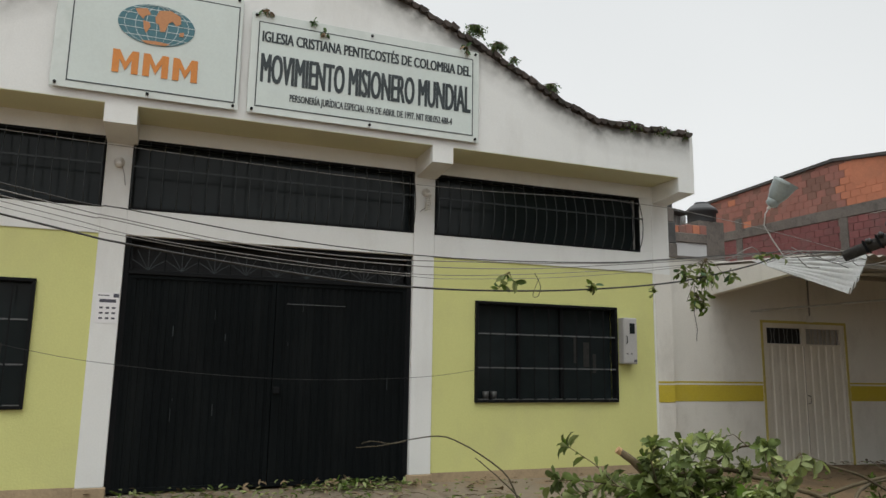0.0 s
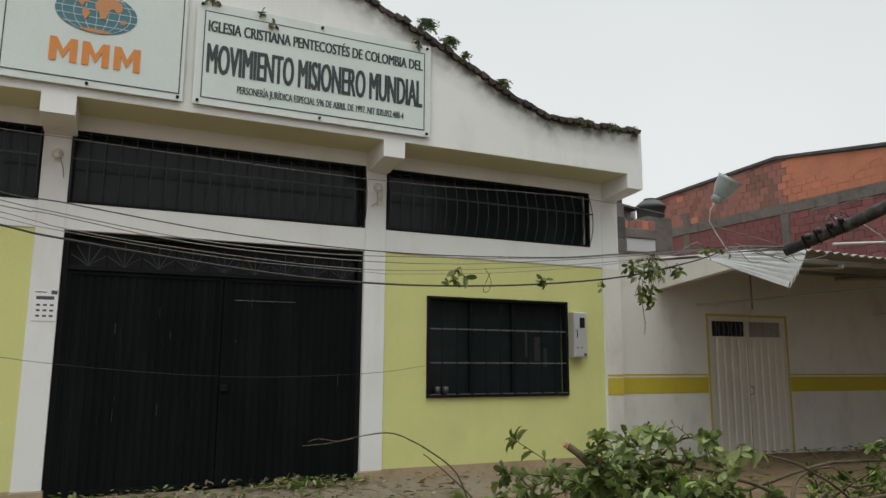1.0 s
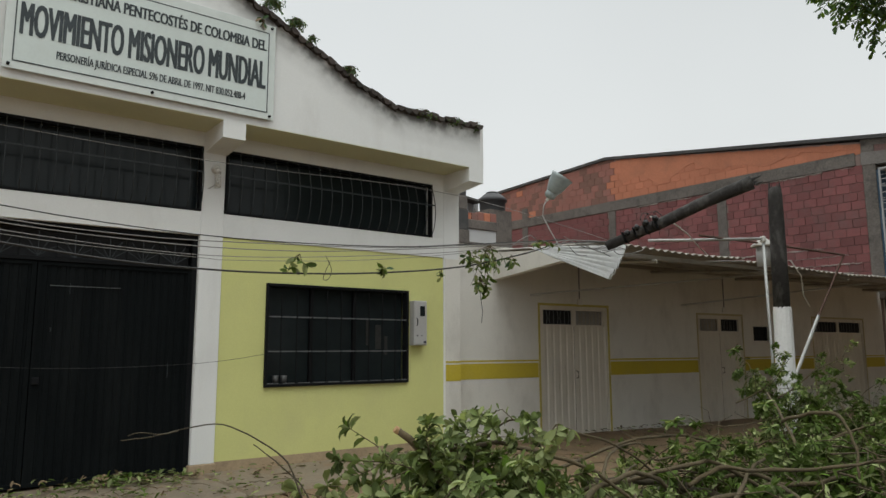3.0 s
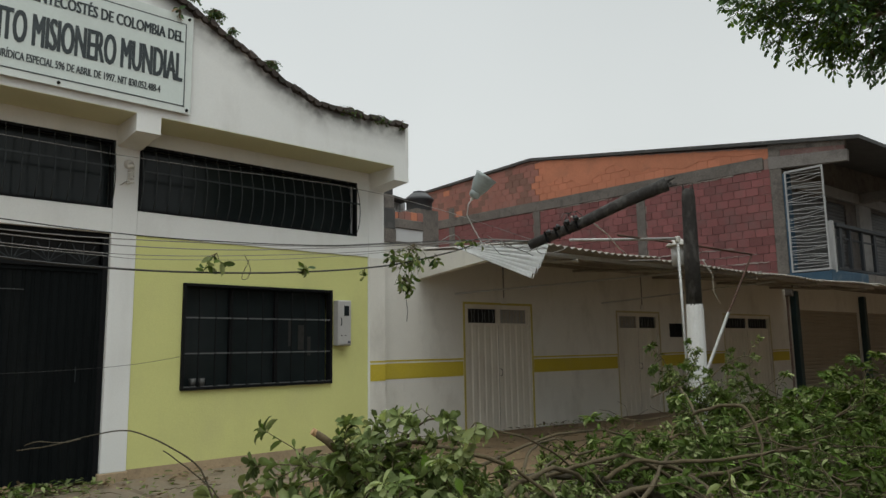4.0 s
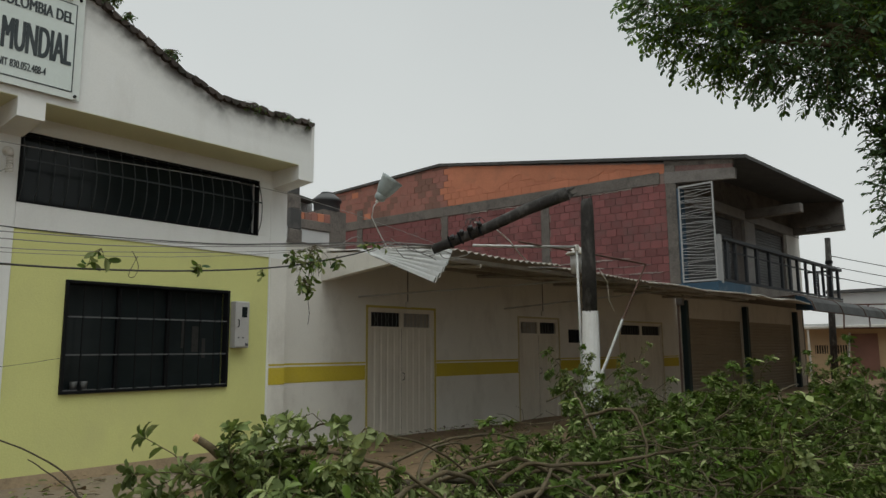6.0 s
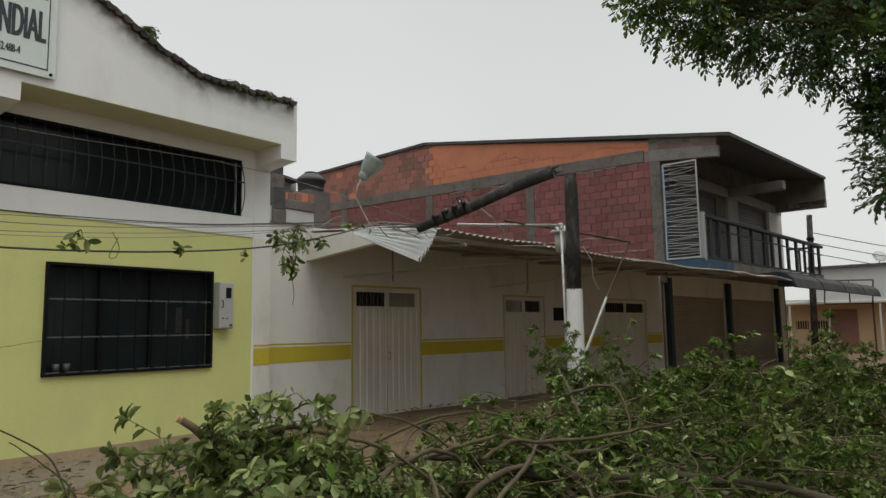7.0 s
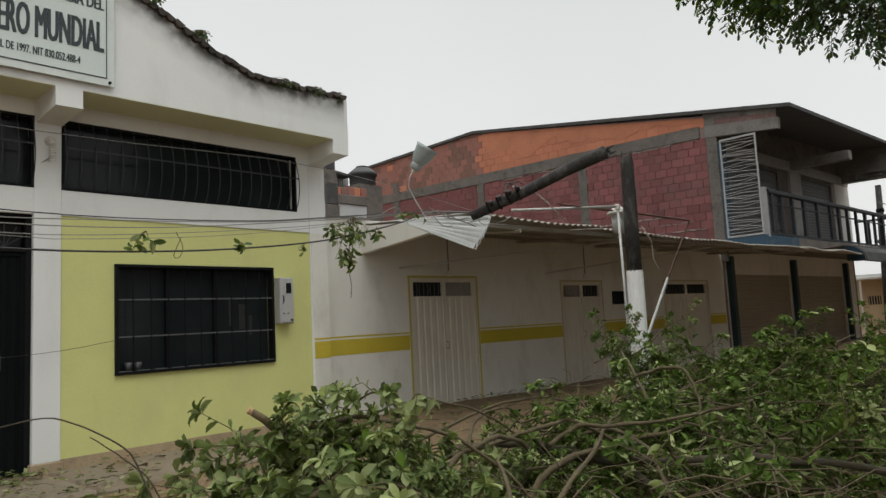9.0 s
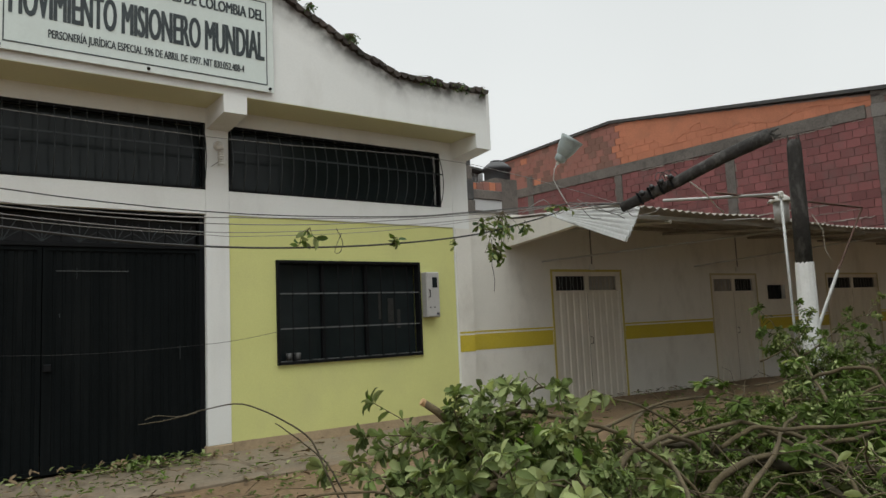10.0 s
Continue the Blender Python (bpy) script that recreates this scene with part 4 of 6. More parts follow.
# side wall, a little out of square
SIDE = pose(U0, 0, 0, 0, 0, 90 + math.degrees(math.atan2(0.1, 1)))
side = sub("side_wall", ho, "bare clay block side wall in a concrete frame")
side.matrix_basis = SIDE
core = prism([(-0.02, -0.1), (-0.02, 6.75), (8.4, 8.05), (14.2, 7.76), (14.2, -0.1)], 0.03, 0.15)
core.transform(Matrix.Diagonal((1, -1, 1, 1)))
bmesh.ops.recalc_face_normals(core, faces=core.faces[:])
part("mortar_bed", core, MORTAR, side)
bed = prism([(0.14, 6.45), (0.14, 6.68), (8.0, 7.93), (8.0, 6.45)], 0.016, 0.04)
bed.transform(Matrix.Diagonal((1, -1, 1, 1)))
bmesh.ops.recalc_face_normals(bed, faces=bed.faces[:])
part("orange_bed", bed, ORWASH, side)
bed = prism([(8.3, 6.45), (8.3, 7.93), (14.0, 7.66), (14.0, 6.45)], 0.020, 0.04)
bed.transform(Matrix.Diagonal((1, -1, 1, 1)))
bmesh.ops.recalc_face_normals(bed, faces=bed.faces[:])
part("pink_bed", bed, PINKBED, side)
for a, b, z0, z1, lab in ((-0.17, 0.14, 2.6, 6.75, "concrete corner column"), (3.98, 4.28, 2.8, 6.15, ""), (8.08, 8.36, 2.8, 6.2, ""), (12.3, 12.6, 2.8, 6.9, ""), (13.95, 14.25, 2.8, 6.8, "")):
    part("column", bx(a, b, -0.15, 0.012, z0, z1, bev=0.012), CONC, side, lab)
part("ring_beam", bx(0.30, 14.2, -0.15, 0.02, 6.15, 6.50, bev=0.012), CONC, side)
for nm, poly, y0, y1, m_, lab in (("front_beam", [(-1.80, 6.00), (-1.82, 6.30), (0.15, 6.47), (0.15, 6.13)], -0.025, 0.15, MIDCONC, "stained concrete cantilever beam"),
                                  ("front_fill", [(-1.76, 6.29), (-1.76, 6.42), (0.14, 6.66), (0.14, 6.46)], 0.0, 0.12, SMEARBRK, "smeared clay block strip"),
                                  ("front_cap", [(-1.78, 6.42), (-1.78, 6.55), (0.14, 6.82), (0.14, 6.66)], -0.012, 0.12, CONC, "")):
    b = prism(poly, y0, y1)
    b.transform(Matrix.Diagonal((1, -1, 1, 1)))
    bmesh.ops.recalc_face_normals(b, faces=b.faces[:])
    part(nm, b, m_, side, lab)
# front
part("ground_wall", holed(U0, U1, -0.12, 2.95, [(13.75, 17.95, -0.1, 2.26), (18.33, 22.95, -0.1, 2.26)], 0.0, 0.18), LOWWHITE, ho)
for x in (13.57, 18.14, 23.15):
    part("post", bx(x - 0.10, x + 0.10, -0.16, 0.0, -0.12, 2.75, bev=0.01), TEAL, ho, "dark teal painted post")


def shutter(u0, u1, z0, z1, y, material):
    s = sub("roller_shutter", ho, "closed slatted steel roller shutter")
    n = round((z1 - z0) / 0.10)
    prof = [(y, z0)]
    for i in range(n):
        za = z0 + (z1 - z0) * i / n
        zb = z0 + (z1 - z0) * (i + 1) / n
        prof += [(y - 0.018, za + (zb - za) * 0.25), (y - 0.018, za + (zb - za) * 0.75), (y, zb)]
    b = bmesh.new()
    lft, rgt = [b.verts.new((u0, yy, z)) for yy, z in prof], [b.verts.new((u1, yy, z)) for yy, z in prof]
    for i in range(len(prof) - 1):
        b.faces.new((lft[i], rgt[i], rgt[i + 1], lft[i + 1]))
    part("curtain", b, material, s)
    part("shutter_box", bx(u0, u1, y - 0.03, y + 0.04, z1, z1 + 0.05), material, s)
    part("bottom_bar", bx(u0, u1, y - 0.025, y + 0.01, z0 - 0.02, z0 + 0.05), material, s)


shutter(13.75, 17.95, -0.05, 2.21, 0.06, SHUT)
shutter(18.33, 22.95, -0.05, 2.21, 0.06, SHUT)
part("balcony_slab", bx(U0, 25.4, -1.22, 0.2, 2.90, 3.17, bev=0.01), CONC, ho)
part("slab_edge", bx(U0 - 0.01, 15.6, -1.235, -1.22, 2.93, 3.22), BLUE, ho, "faded blue painted slab edge")
part("slab_edge", bx(15.6, 25.41, -1.232, -1.22, 2.93, 3.22), CONC, ho, "bare stained slab edge")
part("slab_edge", bx(U0 - 0.015, U0, -1.22, 0.0, 2.93, 3.19), BLUE, ho, "faded blue painted slab edge")
b = holed(U0, U1, 3.17, 6.78, [(14.0, 17.75, 3.2, 5.62), (19.6, 22.65, 3.2, 5.62)], 0.0, 0.18)
for q in b.verts:
    if q.co.z > 6.7:
        q.co.z += 0.024 * (q.co.x - U0)
part("upper_wall", b, CONC, ho)
part("upper_column", bx(18.55, 19.50, -0.10, 0.0, 3.17, 5.95), CONCL, ho)
part("upper_column", bx(22.8, 24.3, -0.10, 0.0, 3.17, 5.95), LOWWHITE, ho)
part("upper_column", bx(U0 + 0.03, 13.6, -0.24, 0.0, 3.19, 5.95), BLUE, ho)
part("lintel", bx(U0, U1, -0.12, 0.0, 5.72, 6.05, bev=0.01), CONCL, ho)
shutter(14.0, 17.75, 3.2, 5.60, 0.06, SHUTG)
shutter(19.6, 22.65, 3.2, 5.60, 0.06, SHUTG)
b = prism([(-1.95, 6.03), (-1.95, 6.83), (0.2, 7.06), (0.2, 6.03)], 0.0, 0.12)
b.transform(pose(23.60, 0, 0, 0, 0, 90))
part("roof_end_board", b, MIDCONC, ho, "stained board closing the roof end")
part("end_wall", bx(U1, U1 + 0.15, 0.0, 14.0, -0.1, 6.4), CONC, ho)
part("back_wall", bx(11.9, U1, 14.0, 14.2, -0.1, 7.6), CONC, ho)
for x in (18.6, 23.6):
    part("eave_beam", bx(x, x + 0.3, -1.9, 0.0, 5.78, 6.08, bev=0.02), MIDCONC, ho)
for y0, y1, z0, z1 in ((-1.95, -1.50, 5.93, 6.72), (-1.48, -1.04, 5.86, 6.16), (-1.02, -0.60, 5.82, 6.20)):
    part("hanging_board", bx(23.60, 23.65, y0, y1, z0, z1, bev=0.006), GREYP, ho, "grey board under the roof end")
    part("board_edge", bx(23.58, 23.60, y0, y1, z0, z0 + 0.03), FIBRO, ho)
# roof: front slope up to the ridge and back slope
for (va, za), (vb, zb), nm in (((-2.15, 6.56), (8.35, 8.10), "front_slope"), ((8.35, 8.10), (14.35, 7.80), "back_slope")):
    b = bmesh.new()
    rows = []
    for u in (0, 1):
        for vv, z in ((va, za), (vb, zb)):
            if u and vv < 0:
                vv, z = vv + 0.15, z + 0.33
            uu = (U0 - 0.06 - 0.1 * max(vv, -1.5)) if u == 0 else 23.6
            rows.append([b.verts.new((uu, vv, z + h)) for h in (-0.07, 0.03)])
    p, q, r, s_ = rows
    for f in ((p[1], r[1], s_[1], q[1]), (p[0], q[0], s_[0], r[0]), (p[0], p[1], q[1], q[0]), (r[0], s_[0], s_[1], r[1]), (p[0], r[0], r[1], p[1]), (q[0], q[1], s_[1], s_[0])):
        b.faces.new(f)
    bmesh.ops.recalc_face_normals(b, faces=b.faces[:])
    part(nm, b, FIBRO, ho, "dark fibre-cement roof slope")
# screen at the end of the balcony
sc = sub("balcony_screen", ho, "white wire screen panel at the balcony end")
for q in ((-0.28, -0.24, 3.22, 5.98), (-1.24, -1.20, 3.22, 5.98), (-1.20, -0.28, 3.22, 3.27), (-1.20, -0.28, 5.93, 5.98)):
    part("screen_frame", bx(U0 - 0.02, U0 + 0.02, q[0], q[1], q[2], q[3]), WIREG, sc)
rs = random.Random(5)
for k in range(36):
    z = 3.32 + k * 0.073
    a, c = rs.uniform(-0.06, 0.06), rs.uniform(-0.06, 0.06)
    part("screen_wire", tb([(U0, -0.26, z + a), (U0, -0.75, z + rs.uniform(-0.03, 0.03)), (U0, -1.22, z + c)], 0.0085, 5), WIREG, sc)
part("gate_post", bx(U0 + 0.25, U0 + 0.36, -1.25, -1.15, 3.17, 4.52), WIREG, ho, "pale end post")
# railing
rl = sub("railing", ho, "dark painted balcony railing")
part("top_rail", bx(13.65, 25.38, -1.29, -1.13, 4.37, 4.48, bev=0.02), RAILM, rl)
part("bottom_rail", bx(13.65, 25.38, -1.24, -1.18, 3.24, 3.30), RAILM, rl)
part("middle_rail", bx(13.65, 25.38, -1.225, -1.195, 4.08, 4.12), RAILM, rl)
for i, x in enumerate((13.98, 14.6, 15.4, 16.3, 17.35, 18.5, 19.3, 20.1, 21.0, 22.0, 23.0, 24.0, 24.95)):
    h = 0.085 if i % 3 == 0 else 0.05
    part("baluster", bx(x - h, x + h, -1.25, -1.17, 3.30, 4.40), RAILM, rl)
part("side_rail", bx(25.30, 25.38, -1.15, 0.1, 4.40, 4.47), RAILM, rl)
for y in (-0.8, -0.4, 0.0):
    part("baluster", bx(25.30, 25.38, y - 0.03, y + 0.03, 3.17, 4.40), RAILM, rl)
# sheet awning along the shop front
aw = thing("shop_awning", "curved grey sheet awning over the shop front", "awning", m=ROW)


def arch(u):
    return [(u, -1.25, 2.94), (u, -1.95, 2.98), (u, -2.20, 2.92), (u, -2.38, 2.76), (u, -2.46, 2.50)]


b = bmesh.new()
prev = None
for i in range(101):
    u = 17.2 + i * 0.12
    cur = [b.verts.new((x, y + 0.012 * (i % 2), z + 0.012 * (i % 2))) for x, y, z in arch(u)]
    if prev:
        for k in range(4):
            b.faces.new((prev[k], cur[k], cur[k + 1], prev[k + 1]))
    prev = cur
bmesh.ops.solidify(b, geom=b.faces[:], thickness=0.006)
part("curved_sheet", b, AWNING, aw)
b = bmesh.new()
b.faces.new([b.verts.new(p) for p in arch(17.2)[1:] + [(17.2, -1.95, 2.52)]])
bmesh.ops.solidify(b, geom=b.faces[:], thickness=0.01)
part("end_cap", b, BLUE, aw, "dark blue awning end")
part("flat_sheet", wavy(13.05, 17.3, lambda u: ((u, -1.2, 2.86), (u, -2.38, 2.71 + 0.03 * math.sin(u * 2.1))), 110), ZINCD, aw, smooth=True)
for u in (17.3, 20.3, 23.3, 26.3, 29.0):
    part("awning_rib", tb(arch(u), 0.02, 6), RUST, aw)
part("awning_rail", bx(17.2, 29.2, -2.44, -2.40, 2.48, 2.53), RUST, aw)

# ---------------- water tank and small roofs behind ----------------
wt = thing("water_tank", "black plastic roof water tank", "water tank")
TP = (13.15, 9.9, -0.10)
part("tank_body", lathe(bmesh.new(), [(0.44, 6.14), (0.445, 6.18), (0.45, 6.45), (0.50, 6.50), (0.50, 6.58), (0.46, 6.62), (0.3, 6.76), (0.2, 6.80)], 24, pose(*TP)), TANK, wt, smooth=True)
part("tank_lid", lathe(bmesh.new(), [(0.22, 6.78), (0.22, 6.84), (0.1, 6.87)], 16, pose(*TP)), TANK, wt, smooth=True)
tagged(part("tank_base", bx(12.62, 13.62, 9.45, 10.35, -0.1, 6.04), CONC), "plain concrete pier under the water tank", "pier")
bh = thing("rear_house", "unfinished grey and clay block house behind the roofs", "house")
part("wall", bx(10.6, 12.5, 9.0, 9.2, -0.1, 5.20), GREYP, bh)
part("parapet_beam", bx(10.9, 12.52, 8.95, 9.2, 5.18, 5.48, bev=0.02), CONC, bh, "stained grey concrete beam")
for i in range(5):
    part("block", bx(11.22 + 0.265 * i, 11.475 + 0.265 * i, 9.0, 9.2, 5.48, 5.70 + 0.02 * i + 0.02 * math.sin(i * 4.1), bev=0.012), DUSTY if i % 3 else ORANGE, bh)
part("flat_roof", bx(11.0, 12.5, 9.2, 12.4, 5.38, 5.48), CONC, bh)
part("sheet_wall", ribbed(12.50, 13.10, 5.75, 6.50, 10.6, 0.12, 0.02), ZINC, bh, "grey corrugated sheet wall")
b = bx(11.3, 12.9, 10.2, 11.2, 6.60, 6.68)
for q in b.verts:
    q.co.z -= 0.12 * (q.co.x - 11.3)
part("sheet_roof", b, FIBRO, bh)
for z, w_, k in ((-0.1, 0.46, 0), (5.1, 0.43, 1), (5.75, 0.40, 2), (6.2, 0.36, 3)):
    part("side_stub", bx(10.83, 10.83 + w_, 8.86 + 0.01 * k, 9.2, z, (5.1, 5.75, 6.2, 6.52)[k], bev=0.02), FIBRO if k % 2 else CONC, bh, "rough dark block stub")

# ---------------- houses at the end of the street ----------------
fh = thing("far_house", "cream one-storey house with a white roof edge", "house")
part("wall", holed(-9.0, 0.62, -0.3, 2.30, [(-0.42, 0.16, 1.12, 1.52), (-1.25, -0.62, 1.12, 1.52)], 0.0, 0.2), CREAM, fh, m=pose(36, 0, 0, 0, 0, 90) @ Matrix.Diagonal((1, -1, 1, 1)))
part("side_wall", bx(36.2, 48, 0.42, 0.62, -0.3, 2.30), CREAM, fh)
part("roof_edge", bx(35.3, 48, -9.2, 0.9, 2.30, 2.44, bev=0.02), PLASTW, fh)
part("roof_slab", bx(35.9, 48, -9.0, 0.8, 2.44, 2.56), GREYP, fh)
part("brick_patch", bx(35.97, 36.0, -2.55, -1.40, -0.2, 2.05), BRKBLK, fh)
for y in (-0.13, -0.93):
    # dark plate, its colour giving the shade within the vent
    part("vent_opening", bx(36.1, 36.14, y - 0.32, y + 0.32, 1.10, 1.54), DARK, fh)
    for k in range(5):
        part("vent_bar", bx(35.99, 36.02, y - 0.22 + 0.11 * k - 0.015, y - 0.22 + 0.11 * k + 0.015, 1.12, 1.52), CREAM, fh)
part("porch_post", bx(35.35, 35.43, 0.22, 0.30, -0.2, 2.30), PLASTW, fh)
part("porch_post", bx(35.35, 35.43, -3.60, -3.52, -0.2, 2.30), PLASTW, fh)
part("leaning_board", tb([(35.6, -1.25, 0.0), (35.9, -1.42, 2.1)], 0.05, 4), PLASTW, fh)
fh2 = thing("grey_house", "pale grey house far down the street", "house")
part("wall", bx(50, 64, -14, 1.9, -0.2, 4.95), GREYP, fh2)
part("roof", bx(49.6, 64.4, -14.4, 2.2, 4.95, 5.15), FIBRO, fh2)
dish = thing("satellite_dish", "small grey satellite dish on a roof", "satellite dish")
part("dish", lathe(bmesh.new(), [(0.02, 0), (0.30, 0.05), (0.42, 0.12), (0.41, 0.14), (0.02, 0.03)], 16, pose(50.2, -1.9, 5.55, 60, 0, -60)), GREYP, dish, smooth=True)
part("stand", tb([(50.2, -1.9, 5.1), (50.2, -1.9, 5.6)], 0.03, 6), IRON, dish)
part("feed_arm", tb([(50.2, -1.9, 5.5), (49.8, -1.55, 5.75)], 0.02, 5), IRON, dish)
fp = thing("far_pole", "dark timber utility pole far down the street", "utility pole")
part("shaft", tb([(35.0, -0.82, -0.2), (35.0, -1.0, 6.6)], 0.17, 10, 0.13), POLEW, fp, smooth=True)
part("strap", lathe(bmesh.new(), [(0.17, 5.35), (0.17, 5.5)], 10, pose(35.0, -0.97, 0)), IRON, fp)
mf = thing("billboard_frame", "empty rusty rectangular sign frame over the shops", "sign frame")
FQ = [(-1.81, 3.28), (-3.68, 3.22), (-3.6, 2.22), (-1.74, 2.25)]
for k in range(4):
    (ya, za), (yb, zb) = FQ[k], FQ[(k + 1) % 4]
    part("bar", tb([(33.0, ya, za), (33.0, yb, zb)], 0.035, 5), RUST, mf)
part("bar", tb([(33.0, (FQ[0][0] + FQ[1][0]) / 2, FQ[0][1]), (33.0, (FQ[0][0] + FQ[1][0]) / 2, FQ[3][1])], 0.03, 5), RUST, mf)
part("leg", tb([(33.0, FQ[2][0], FQ[2][1]), (33.0, FQ[2][0], -0.2)], 0.04, 5), RUST, mf)
# ---------------- overhead cables ----------------
cables = {
    "black": (0.010, [(-3.89, 2.36), (-3.08, 2.21), (-1.66, 2.05), (-0.85, 2.01), (-0.07, 2.02), (0.85, 2.08), (1.88, 2.21), (2.81, 2.43), (3.28, 2.57)]),
    "upper": (0.0075, [(-3.91, 2.58), (-3.1, 2.47), (-1.86, 2.33), (-0.5, 2.28), (0.98, 2.34), (1.89, 2.44), (3.21, 2.6)]),
    "second": (0.0065, [(-3.9, 2.53), (-3.17, 2.4), (-2.2, 2.27), (-1.3, 2.23), (-0.5, 2.25), (0.98, 2.33), (1.89, 2.43), (3.21, 2.6)]),
    "third": (0.0065, [(-3.9, 2.49), (-3.17, 2.38), (-2.2, 2.24), (-1.01, 2.19), (0.04, 2.22), (0.98, 2.31), (2.1, 2.44), (3.21, 2.6)]),
    "fourth": (0.005, [(-3.89, 2.45), (-3.05, 2.28), (-2.2, 2.19), (-1.29, 2.13), (-0.5, 2.13), (0.61, 2.22), (1.89, 2.37), (3.2, 2.6)]),
    "fifth": (0.004, [(-3.89, 2.41), (-3.05, 2.26), (-1.93, 2.14), (-0.85, 2.1), (-0.5, 2.1), (0.61, 2.18), (1.88, 2.35), (3.2, 2.6)]),
}


def smooth_line(pts, k=4):
    pts = [Vector(p) for p in pts]
    out = []
    for i in range(len(pts) - 1):
        p0, p1, p2, p3 = pts[max(i - 1, 0)], pts[i], pts[i + 1], pts[min(i + 2, len(pts) - 1)]
        for j in range(k):
            t = j / k
            out.append(0.5 * ((2 * p1) + (p2 - p0) * t + (2 * p0 - 5 * p1 + 4 * p2 - p3) * t * t + (3 * p1 - p0 - 3 * p2 + p3) * t ** 3))
    return out + [pts[-1]]


for key, (r, pts) in cables.items():
    line = [(-9.0, -2.7, pts[0][1] + 0.95)] + [(x, -2.6, z) for x, z in pts] + [(3.92, -2.84, 2.62)]
    c = part("cable", tube(bmesh.new(), smooth_line(line), r * (0.8 if key == "black" else 0.62), 6), CABLE if key in ("black", "upper") else CABLEG, smooth=True)
    tagged(c, "thick black overhead cable sagging to the fallen pole" if key == "black" else "thin slack overhead cable sagging to the fallen pole", "cable", "overhead cables")
c = part("cable", tube(bmesh.new(), smooth_line([(-7.5, -0.35, 3.72), (-4.51, -0.35, 3.61), (-0.05, -0.35, 3.51), (3.71, -0.35, 3.57), (9.0, 0.6, 3.3)]), 0.004, 5), CABLEG, smooth=True)
tagged(c, "thin wire strung across the high windows", "cable", "overhead cables")
c = part("cable", tube(bmesh.new(), smooth_line([(-6.2, -0.02, 1.95), (-4.3, -0.15, 1.51), (-3.21, -0.15, 1.32), (-1.5, -0.12, 1.19), (0.05, -0.05, 1.22), (0.86, -0.02, 1.32)]), 0.0026, 5), CABLE, smooth=True)
tagged(c, "slack thin wire hanging across the gate", "cable", "overhead cables")
c = part("cable", tube(bmesh.new(), smooth_line([(0.30, -2.6, 2.2), (0.36, -2.6, 2.08), (0.33, -2.6, 1.99), (0.28, -2.6, 2.0), (0.35, -2.6, 2.16)]), 0.003, 5), CABLE, smooth=True)
tagged(c, "loose loop of thin wire on the cables", "cable", "overhead cables")
for k in range(3):
    c = part("cable", tube(bmesh.new(), sag((35.0, -1.0, 5.75 - 0.5 * k), (75, -12 + k, 5.6 - 0.5 * k), 0.3), 0.022, 5), CABLE)
    tagged(c, "overhead street cable far down the road", "cable", "far street cables")
for k in range(7):
    rr = random.Random(40 + k)
    a = Vector((2.5 + 0.2 * k, -2.65 + rr.uniform(-0.1, 0.1), 2.52 + 0.015 * k))
    c = part("cable", tube(bmesh.new(), smooth_line([a + Vector((0.25 * j, rr.uniform(-0.07, 0.07), rr.uniform(-0.07, 0.09))) for j in range(6)]), 0.0045, 5), CABLE if k == 2 else CABLEG, smooth=True)
    tagged(c, "tangled cable end at the fallen pole", "cable", "tangled cable ends")

# ---------------- foliage ----------------
LEAFS = [mat("leaf_green", (0.074, 0.110, 0.025), 0.75, var=0.3, bump=0, rand=0.5, island=True, big=3, fine=20, spec=0.12),
         mat("leaf_pale_underside", (0.235, 0.27, 0.122), 0.8, var=0.2, bump=0, rand=0.45, island=True, big=3, fine=20, spec=0.12),
         mat("leaf_bright_green", (0.100, 0.170, 0.026), 0.65, var=0.2, bump=0, rand=0.4, island=True, big=3, fine=20, spec=0.2)]
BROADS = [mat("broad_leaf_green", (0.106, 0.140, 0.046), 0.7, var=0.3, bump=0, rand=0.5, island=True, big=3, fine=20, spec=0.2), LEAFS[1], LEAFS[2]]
LEAFD = mat("tree_leaf_dark", (0.070, 0.118, 0.060), 0.6, var=0.3, bump=0, rand=0.45, island=True, big=2, fine=20, spec=0.2)


def let_light_through(m, amount):
    """Leaves pass some light: a translucent share of their own colour."""
    n, l = m.node_tree.nodes, m.node_tree.links
    b, o = n["Principled BSDF"], n["Material Output"]
    t, mix, s = n.new("ShaderNodeBsdfTranslucent"), n.new("ShaderNodeMixShader"), n.new("ShaderNodeVectorMath")
    s.operation = "MULTIPLY"
    s.inputs[1].default_value = (1.75, 1.75, 1.1)
    l.new(b.inputs["Base Color"].links[0].from_socket, s.inputs[0])
    l.new(s.outputs[0], t.inputs["Color"])
    mix.inputs["Fac"].default_value = amount
    l.new(b.outputs[0], mix.inputs[1])
    l.new(t.outputs[0], mix.inputs[2])
    l.new(mix.outputs[0], o.inputs["Surface"])


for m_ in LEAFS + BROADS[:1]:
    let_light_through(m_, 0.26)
let_light_through(LEAFD, 0.36)
DRYLEAF = mat("dry_leaf", (0.16, 0.11, 0.06), 0.8, var=0.25, bump=0, rand=0.5, island=True)


